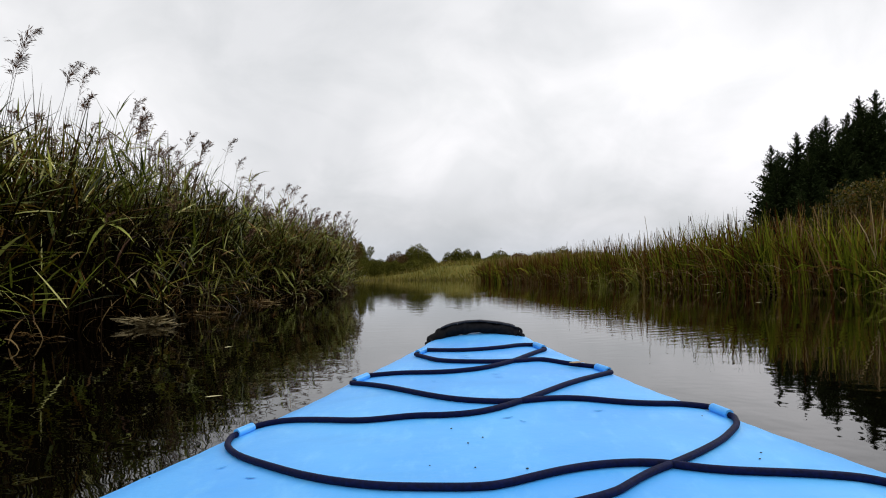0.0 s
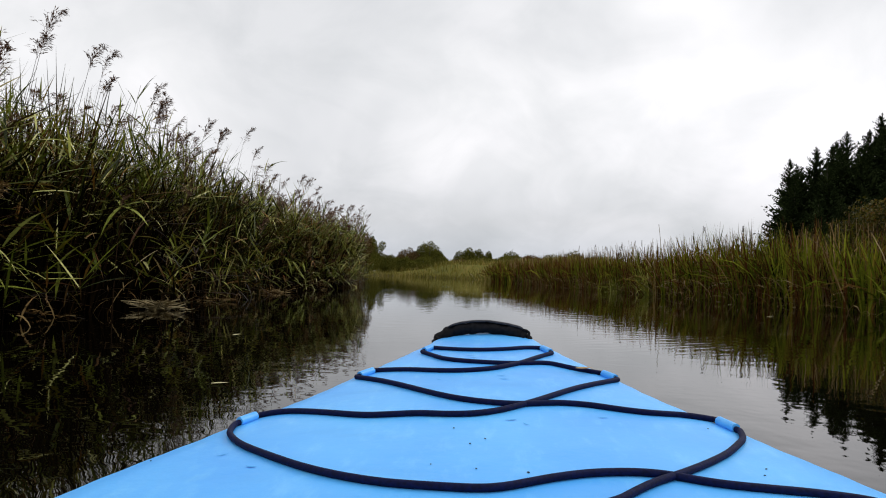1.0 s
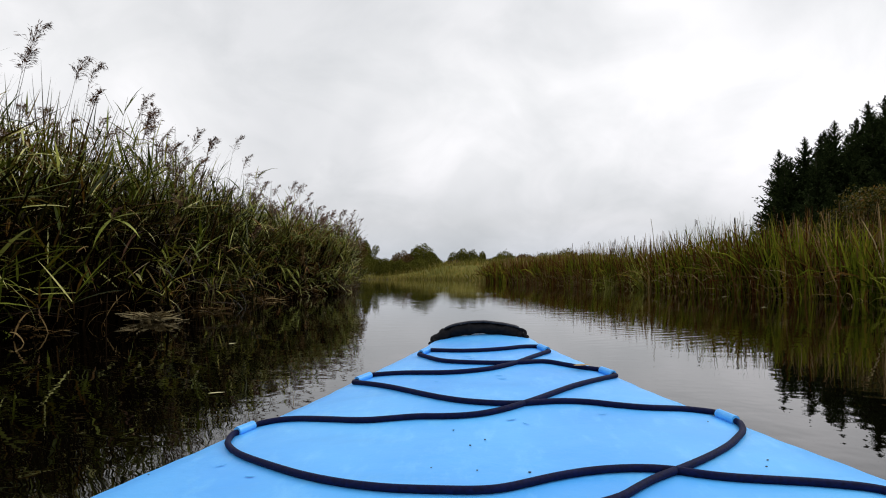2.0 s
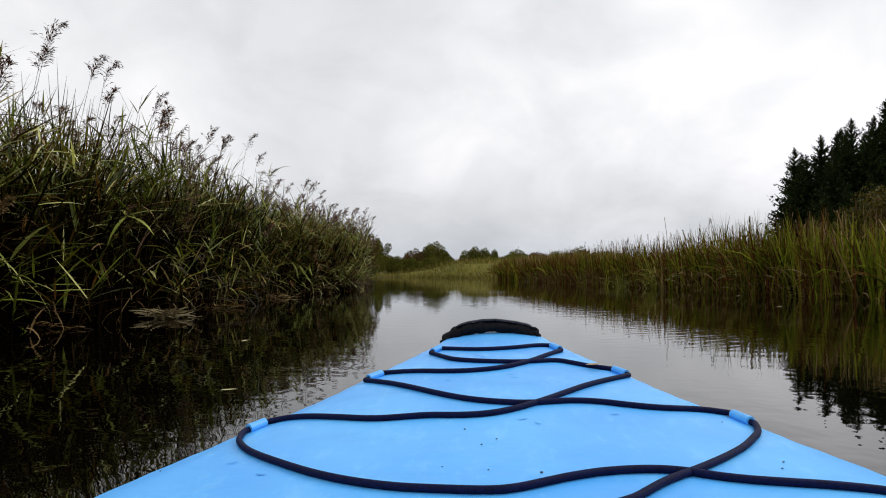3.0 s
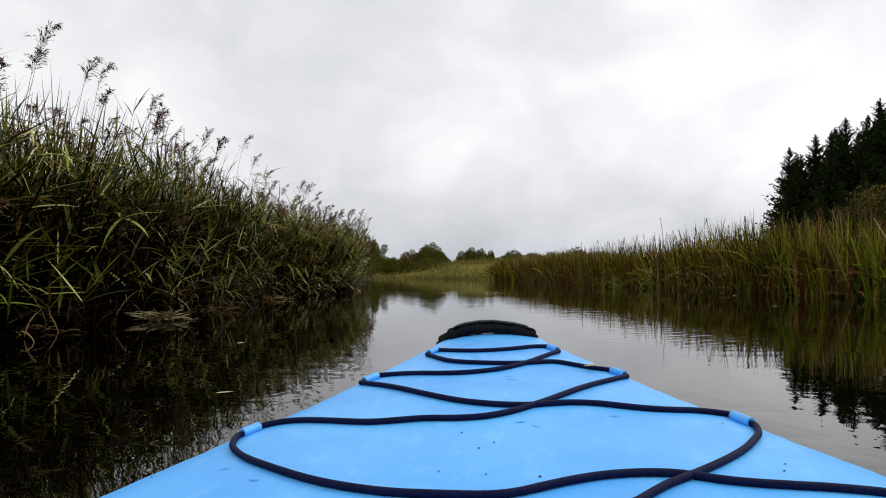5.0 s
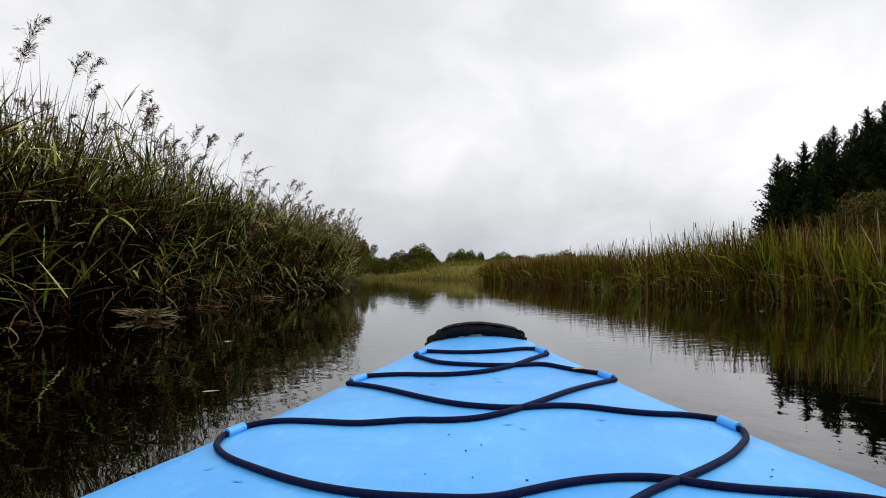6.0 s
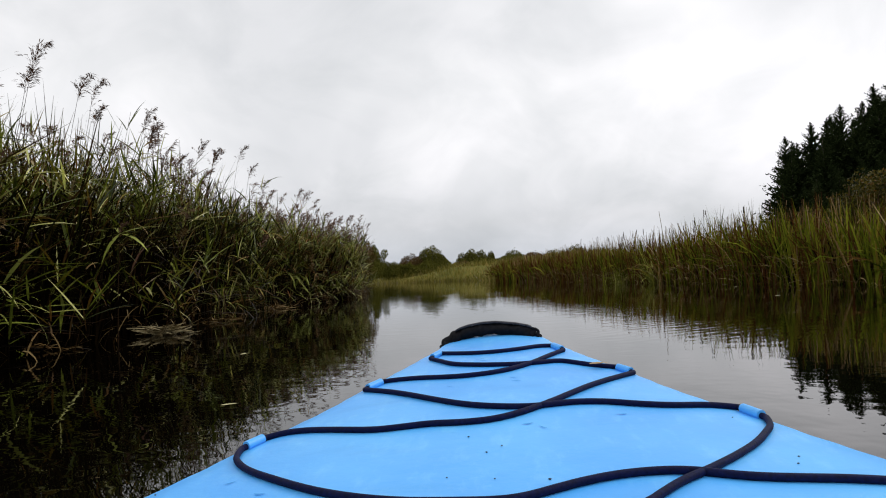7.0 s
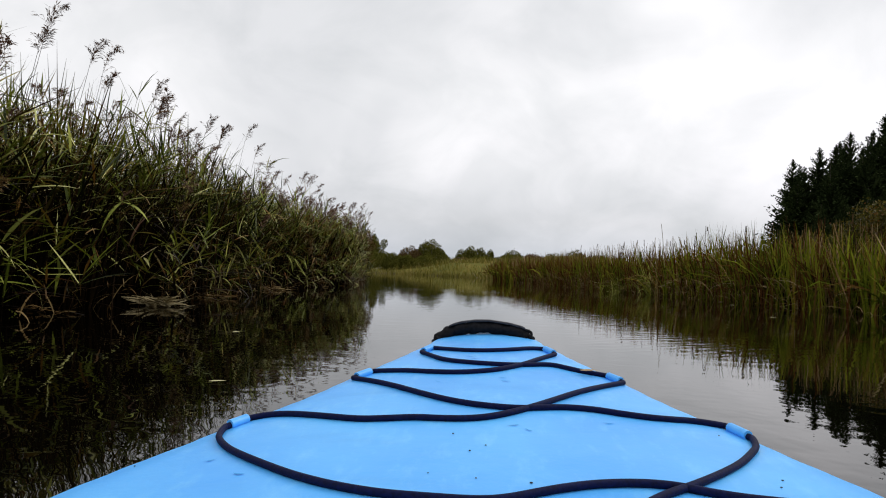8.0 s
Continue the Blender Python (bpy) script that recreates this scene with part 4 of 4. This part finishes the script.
def star_plant(x, y, z):
    """A reed top whose broad leaves splay like a star."""
    g = float(land([(x, y)])[0])
    ob = thing("reed_plant", "young reed with broad pale leaves splayed like a star", "reed", (x, y, g - 0.03))
    one = np.ones(1)
    v, q, C = tubes(np.zeros((1, 3)), one * 0, one * 0.02, one * (z - g), one * 0.006, one * 0.05, 0.6, 5, 5)
    part("stem", mesh_np("stem", v, q, REED_STEM, smooth=True), ob)
    for a, lean, b in ((0.0, 1.25, 0.4), (3.1, 1.3, 0.5), (-0.5, 1.7, 0.7), (-1.5, 2.0, 0.6), (-2.6, 1.8, 0.6), (0.9, 1.2, 0.6), (2.2, 1.2, 0.5)):
        v, q = ribbons(C[0, -1:] , one * a, one * lean, one * rng.uniform(0.4, 0.52), one * 0.038, one * b, one * 0.2, LEAF)
        part("leaf", mesh_np("leaf", v, q, PALE_LEAF), ob)
    v, q = plumes(C[:, -1], one * 0, 20, 0.5)
    part("plume", mesh_np("plume", v, q, PANICLE), ob, "small tan seed tuft")["kind"] = "stuff"


star_plant(-3.1, 10.95, 0.95)


def straw_mat(x, y, size, n, label, mat=None):
    b = np.c_[x + rng.normal(0, size * 0.35, n), y + rng.normal(0, size * 0.16, n), U(-0.01, 0.06, n)]
    v1 = ribbons(b, rng.normal(0.25, 0.6, n) + rng.choice([0, np.pi], n), U(1.1, 1.65, n), U(0.08, 0.24, n), U(0.008, 0.026, n), U(-0.2, 0.5, n), U(-1.0, 1.0, n), STRAW)
    tagged(new("straw_mat", mesh_np("straw_mat", *v1, mat or DRY_LEAF)), label, "dead reeds", kind="stuff")


straw_mat(-3.05, 11.7, 0.25, 110, "floating mat of bleached broken reed stalks at the water's edge", BLEACHED)
straw_mat(-3.5, 10.4, 0.5, 50, "drowned brown reed stalks floating at the bank")
straw_mat(-3.3, 13.6, 0.5, 50, "drowned brown reed stalks floating at the bank")
straw_mat(-3.8, 17.2, 0.5, 60, "floating mat of brown broken reed stalks at the water's edge")


def sedge_tuft(x, y, n, h, label):
    z = float(land([(x, y)])[0])
    v = ribbons(np.c_[rng.normal(0, 0.12, (n, 2)), np.zeros(n)], U(0, 6.28, n), U(0.05, 0.75, n), U(0.35, 1.0, n) * h, U(0.014, 0.03, n), U(0.3, 2.0, n), U(-1, 1, n), BLADE)
    tagged(new("sedge_tuft", mesh_np("sedge_tuft", *v, SEDGE)), label, "sedge").matrix_basis = Matrix.Translation((x, y, z - 0.03))


sedge_tuft(4.76, 25.3, 95, 1.25, "pale arching sedge tuft at the bulrushes' edge")
sedge_tuft(4.3, 27.8, 70, 1.0, "pale arching sedge tuft at the bulrushes' edge")
sedge_tuft(6.2, 15.4, 70, 0.9, "pale green sedge tuft at the bulrushes' edge")


def dead_stalk(x, y, h, az):
    one = np.ones(1)
    z = float(land([(x, y)])[0])
    v, q, _ = tubes(np.zeros((1, 3)), one * az, one * 0.05, one * h, one * 0.012, one * 0.12, 0.5, 6, 6)
    ob = thing("dead_stalk", "single bleached dead stalk standing above the bulrushes", "stalk", (x, y, z - 0.03), "dead stalks")
    part("stem", mesh_np("stem", v, q, BLEACHED, smooth=True), ob)
    v, q = ribbons(np.array([[0.0, 0.0, h * 0.6]]), one * (az + 2), one * 0.3, one * 0.4, one * 0.016, one * 1.4, one * 0.3, LEAF)
    part("leaf", mesh_np("leaf", v, q, BLEACHED), ob)


for x, y, h, az in ((5.1, 25.1, 2.1, 3.6), (5.0, 26.6, 1.8, 0.4), (4.9, 27.3, 1.7, 3.3), (5.6, 22.6, 1.7, 0.9), (4.4, 31.5, 1.75, 0.2)):
    dead_stalk(x, y, h, az)


def dead_branch():
    ob = thing("dead_branch", "bleached dead branch at the waterline", "branch", (-0.9, 72.6, 0.0))
    n = 5
    v, q, _ = tubes(np.c_[U(-0.3, 0.3, n), U(-0.1, 0.1, n), np.zeros(n)], U(0, 6.28, n), U(0.6, 1.3, n), U(0.4, 0.8, n), np.full(n, 0.05), U(-0.3, 0.3, n), 0.4)
    part("limbs", mesh_np("limbs", v, q, PALE_WOOD, smooth=True), ob)


dead_branch()


def floating_leaf(x, y, s, az):
    one = np.ones(1)
    v, q = ribbons(np.array([[x, y, 0.006]]), one * az, one * 1.5, one * s, one * s * 0.35, one * 0.1, one * 0.05, LEAF)
    tagged(new("floating_leaf", mesh_np("floating_leaf", v, q, FLOAT_LEAF)), "small yellowed leaf floating on the water", "leaf", "floating leaves")


for x, y, s, az in ((-0.92, 7.75, 0.06, 0.3), (3.6, 14.2, 0.09, 0.1), (-1.5, 9.5, 0.07, 1.2), (4.6, 18.5, 0.12, 0.2), (3.2, 19.5, 0.1, 2.9)):
    floating_leaf(x, y, s, az)


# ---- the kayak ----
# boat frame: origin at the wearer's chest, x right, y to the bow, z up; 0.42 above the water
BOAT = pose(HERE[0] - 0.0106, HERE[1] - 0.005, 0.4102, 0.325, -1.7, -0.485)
HULL_Y = (-2.85, -2.5, -1.8, -0.8, -0.17, 0.17, 0.48, 0.545, 0.59, 0.655, 0.755, 0.855, 0.95, 1.05, 1.19, 1.27, 1.33, 1.365)
HULL_W = (0.02, 0.1, 0.245, 0.375, 0.415, 0.408, 0.383, 0.366, 0.352, 0.324, 0.286, 0.241, 0.204, 0.165, 0.112, 0.09, 0.066, 0.028)


def half(y):
    return float(np.interp(y, HULL_Y, HULL_W))


def deck(x, y):
    crown = 0.0204 * float(np.interp(y, (0.85, 1.25), (1.0, 0.45)))
    return -0.1615 + 0.07 * max(0.0, y - 0.485) - crown * min(1.0, (x / half(y)) ** 2)


def kayak():
    ob = thing("kayak", "sky-blue plastic kayak with black deck cords and a bow handle", "kayak", m=BOAT)
    ys = np.concatenate([np.linspace(-2.85, 0.35, 50), np.linspace(0.37, 1.24, 110), np.linspace(1.25, 1.365, 12)])
    rings = []
    for y in ys:
        w = half(y) + 0.0011 * math.sin(y * 61) + 0.0009 * math.sin(y * 143 + 1)
        keel = -0.52 + 0.2 * (max(0.0, abs(y + 0.74) - 0.6) / 1.5) ** 2
        e = deck(w, y)
        ring = [(x * w, y, deck(x * w, y)) for x in np.linspace(-0.94, 0.94, 25)]
        # rolled gunwale, flank and rounded bottom
        for f, dz in ((0.98, -0.004), (1.0, -0.013), (1.0, -0.03), (0.99, -0.06)):
            ring.append((f * w, y, e + dz))
        for f, s in ((0.95, 0.45), (0.82, 0.75), (0.55, 0.93), (0.2, 1.0), (-0.2, 1.0), (-0.55, 0.93), (-0.82, 0.75), (-0.95, 0.45)):
            ring.append((f * w, y, (e - 0.06) * (1 - s) + min(keel, e - 0.08) * s))
        for f, dz in ((0.99, -0.06), (1.0, -0.03), (1.0, -0.013), (0.98, -0.004)):
            ring.append((-f * w, y, e + dz))
        rings.append(ring)
    R = np.array(rings)
    n, m = R.shape[:2]
    i = np.arange(n - 1)[:, None] * m
    j = np.arange(m)[None]
    Q = np.stack([i + j, i + (j + 1) % m, i + m + (j + 1) % m, i + m + j], 2).reshape(-1, 4)
    V = R.reshape(-1, 3)
    V = np.vstack([V, R[0].mean(0), R[-1].mean(0) + [0, 0.012, 0]])
    T = [(k + 1 if k + 1 < m else 0, k, n * m) for k in range(m)] + [((n - 1) * m + k, (n - 1) * m + (k + 1) % m, n * m + 1) for k in range(m)]
    part("hull", mesh_np("hull", V, Q, HULL, T, smooth=True), ob)

    def cord(name, pts, r, mat, label="", thick=None, parent=ob):
        cu = bpy.data.curves.new(name, "CURVE")
        cu.use_fill_caps = True
        cu.dimensions, cu.bevel_depth, cu.bevel_resolution, cu.resolution_u = "3D", r, 3, 8
        sp = cu.splines.new("NURBS")
        sp.points.add(len(pts) - 1)
        for pt, p in zip(sp.points, pts):
            z = deck(p[0], p[1]) + r * 0.95 if len(p) == 2 else p[2]
            pt.co = (p[0], p[1], z, 1)
            pt.radius = thick[pts.index(p)] if thick else 1.0
        sp.use_endpoint_u, sp.order_u = True, 3
        cu.materials.append(mat)
        tmp = new("tmp", cu)
        me = bpy.data.meshes.new_from_object(tmp.evaluated_get(bpy.context.evaluated_depsgraph_get()))
        bpy.data.objects.remove(tmp)
        for p in me.polygons:
            p.use_smooth = True
        return part(name, me, parent, label)

    R5 = 0.0033
    for path in (
        [(-0.087, 1.141), (-0.052, 1.108), (-0.007, 1.094), (0.039, 1.11), (0.072, 1.143), (0.093, 1.151)],
        [(-0.103, 1.111), (-0.078, 1.058), (-0.059, 1.027), (-0.022, 1.004), (0.027, 0.993), (0.06, 1.001), (0.094, 1.021), (0.117, 1.006), (0.139, 0.994), (0.167, 0.993)],
        [(0.109, 1.113), (0.08, 1.055), (0.056, 1.005), (0.035, 0.978), (0.011, 0.954), (-0.028, 0.94), (-0.067, 0.946), (-0.118, 0.974), (-0.159, 0.989)],
        [(-0.181, 0.954), (-0.149, 0.919), (-0.112, 0.876), (-0.071, 0.827), (-0.036, 0.794), (-0.003, 0.776), (0.038, 0.767), (0.066, 0.776), (0.092, 0.784), (0.123, 0.783), (0.152, 0.774), (0.188, 0.771), (0.236, 0.787), (0.26, 0.781)],
        [(0.186, 0.959), (0.149, 0.908), (0.114, 0.862), (0.086, 0.82), (0.061, 0.785), (0.037, 0.757), (0.015, 0.737), (-0.008, 0.725), (-0.038, 0.723), (-0.068, 0.729), (-0.098, 0.726), (-0.128, 0.726), (-0.169, 0.746), (-0.214, 0.77), (-0.243, 0.776), (-0.257, 0.767)],
        [(-0.272, 0.733), (-0.268, 0.703), (-0.25, 0.668), (-0.227, 0.637), (-0.19, 0.601), (-0.15, 0.567), (-0.112, 0.544), (-0.074, 0.529), (-0.038, 0.523), (0.0, 0.519), (0.021, 0.524), (0.043, 0.537), (0.066, 0.55), (0.094, 0.562), (0.127, 0.569), (0.153, 0.568), (0.173, 0.56), (0.197, 0.554), (0.23, 0.553), (0.265, 0.554), (0.317, 0.55), (0.352, 0.5), (0.358, 0.46)],
        [(0.272, 0.737), (0.267, 0.709), (0.247, 0.673), (0.227, 0.64), (0.197, 0.603), (0.165, 0.57), (0.145, 0.553), (0.127, 0.535), (0.09, 0.49), (-0.1, 0.42), (-0.26, 0.41), (-0.33, 0.44)],
    ):
        cord("deck_cord", path, R5, CORD)
    # moulded eyes that hold the cord
    for a, b in (((-0.272, 0.733), (-0.257, 0.767)), ((0.26, 0.781), (0.272, 0.737)), ((-0.181, 0.954), (-0.159, 0.989)), ((0.167, 0.993), (0.186, 0.959)), ((-0.103, 1.111), (-0.087, 1.145)), ((0.093, 1.154), (0.109, 1.113)), ((-0.345, 0.435), (-0.33, 0.492)), ((0.358, 0.46), (0.368, 0.40))):
        cord("deck_cord", [a, b], R5, CORD)
        u, w = Vector(a).lerp(Vector(b), 0.18), Vector(a).lerp(Vector(b), 0.85)
        cord("cord_eye", [(*u, deck(*u) + 0.0038), (*w, deck(*w) + 0.0038)], 0.0052, HULL, "moulded blue tube over the cord")
    # arched carrying handle on the bow: a crumpled padded sleeve, a webbing band along its top, and its two fixings
    line = np.array([(-0.096, -0.1185), (-0.083, -0.112), (-0.061, -0.1015), (-0.047, -0.0978), (-0.021, -0.0945), (0.005, -0.0945), (0.04, -0.0995), (0.064, -0.1055), (0.075, -0.1115)])
    k = np.linspace(0, len(line) - 1, 46)
    cx, cz = np.interp(k, np.arange(len(line)), line[:, 0]), np.interp(k, np.arange(len(line)), line[:, 1])
    tx, tz = np.gradient(cx), np.gradient(cz)
    tl = np.hypot(tx, tz); tx, tz = tx / tl, tz / tl
    f = np.linspace(0, 1, 46)
    fat = 0.0112 * np.clip(np.minimum(f / 0.03, (1 - f) / 0.03), 0.45, 1) * (1 + 0.07 * np.sin(k * 5.1) + 0.06 * np.sin(k * 8.3 + 1)) * np.where(f < 0.17, 0.86, 1.0)
    a = np.arange(14) * 2 * np.pi / 14
    crush = 1 + 0.07 * np.sin(3 * a[None] + 2.1 * k[:, None])
    up, fore = np.sin(a)[None] * fat[:, None] * crush, 1.25 * np.cos(a)[None] * fat[:, None] * crush
    V = np.stack([cx[:, None] - tz[:, None] * up, 1.275 + fore, cz[:, None] + tx[:, None] * up], 2).reshape(-1, 3)
    i0, j0 = np.arange(45)[:, None] * 14, np.arange(14)[None]
    Q = np.stack([i0 + j0, i0 + (j0 + 1) % 14, i0 + 14 + (j0 + 1) % 14, i0 + 14 + j0], 2).reshape(-1, 4)
    caps = np.array([(cx[0], 1.275, cz[0]), (cx[-1], 1.275, cz[-1])])
    T = [((n + 1) % 14, n, 46 * 14) for n in range(14)] + [(45 * 14 + n, 45 * 14 + (n + 1) % 14, 46 * 14 + 1) for n in range(14)]
    grip = part("handle", mesh_np("handle", np.vstack([V, caps]), Q, STRAP, T, smooth=True), ob, "crumpled padded black bow handle")
    m = slice(9, 43)
    rim = [(x, 1.275 + dy, z + 0.0118 + dz) for x, z in zip(cx[m], cz[m]) for dy, dz in ((-0.011, -0.0012), (0.011, -0.0012), (0.011, 0.0016), (-0.011, 0.0016))]
    c = len(cx[m])
    Q = [(4 * n + q, 4 * n + (q + 1) % 4, 4 * n + 4 + (q + 1) % 4, 4 * n + 4 + q) for n in range(c - 1) for q in range(4)] + [(3, 2, 1, 0), (4 * c - 4, 4 * c - 3, 4 * c - 2, 4 * c - 1)]
    part("webbing", mesh_np("webbing", rim, Q, WEBBING), grip, "greyish webbing band along the handle's top")
    cord("strap_end", [(0.068, 1.268, -0.098), (0.078, 1.266, -0.1), (0.081, 1.262, -0.106), (0.078, 1.26, -0.112)], 0.0026, STRAP, "loose loop of webbing", parent=grip)
    cord("strap_end", [(0.074, 1.272, -0.108), (0.08, 1.268, -0.117), (0.082, 1.262, deck(0.08, 1.262) + 0.002)], 0.0045, STRAP, "webbing end down to the deck", parent=grip)
    cord("strap_end", [(-0.096, 1.275, -0.12), (-0.094, 1.27, -0.126), (-0.086, 1.262, deck(-0.086, 1.262) + 0.002)], 0.006, STRAP, "webbing end down to the deck", parent=grip)
    # short curved scrapes in the plastic
    for x, y, az, size in ((0.032, 0.713, 0.4, 0.007), (0.045, 0.7, -0.9, 0.006), (0.023, 0.922, -0.2, 0.006), (0.027, 0.903, -0.1, 0.007), (-0.022, 1.06, 0.1, 0.008), (-0.017, 1.045, -0.2, 0.006), (-0.24, 0.62, 0.5, 0.006), (-0.2, 0.58, -0.3, 0.006), (0.13, 0.74, 0.2, 0.006), (-0.06, 0.9, -0.6, 0.005)):
        s5 = np.linspace(-1, 1, 6)
        px, py = x + size * s5 * math.cos(az) - size * 0.3 * s5 ** 2 * math.sin(az), y + size * s5 * math.sin(az) + size * 0.3 * s5 ** 2 * math.cos(az)
        wd = 0.0012 * (1.1 - s5 ** 2)
        V = [(u, v + d * w, deck(u, v + d * w) + 0.0007) for u, v, w in zip(px, py, wd) for d in (-1, 1)]
        part("scratch", mesh_np("scratch", V, [(2 * n, 2 * n + 1, 2 * n + 3, 2 * n + 2) for n in range(5)], SCRAPE), ob, "short dark blue scrape in the plastic")


kayak()


def leaf_on_deck():
    one = np.ones(1)
    v, q = ribbons(np.array([[0.131, 0.981, deck(0.131, 0.981) + 0.007]]), one * 0.1, one * 1.5, one * 0.026, one * 0.012, one * 0.2, one * 0.1, LEAF)
    tagged(new("dead_leaf", mesh_np("dead_leaf", v, q, DEAD_LEAF)), "small tan dead leaf caught under the kayak's cord", "leaf").matrix_basis = BOAT


leaf_on_deck()


def grit(x, y, r):
    bm = bmesh.new()
    bmesh.ops.create_icosphere(bm, subdivisions=1, radius=r)
    for v in bm.verts:
        v.co = Vector((v.co.x * rng.uniform(0.8, 1.3), v.co.y * rng.uniform(0.8, 1.4), v.co.z * 0.5))
    me = bpy.data.meshes.new("grit")
    bm.to_mesh(me); bm.free()
    me.materials.append(GRIT)
    tagged(new("grit", me), "tiny dark speck of grit on the kayak's deck", "grit", "specks of grit").matrix_basis = BOAT @ pose(x, y, deck(x, y) + 0.0006)


for x, y, r in ((-0.0271, 0.6819, 0.001), (0.0046, 0.6496, 0.001), (-0.0093, 0.6338, 0.0012), (0.0409, 0.5634, 0.0013), (-0.0022, 0.5692, 0.0009), (-0.0413, 0.5781, 0.0008), (0.2505, 0.613, 0.001), (0.242, 0.5942, 0.001), (-0.31, 0.62, 0.001), (0.24, 0.74, 0.0009)):
    grit(x, y, r)
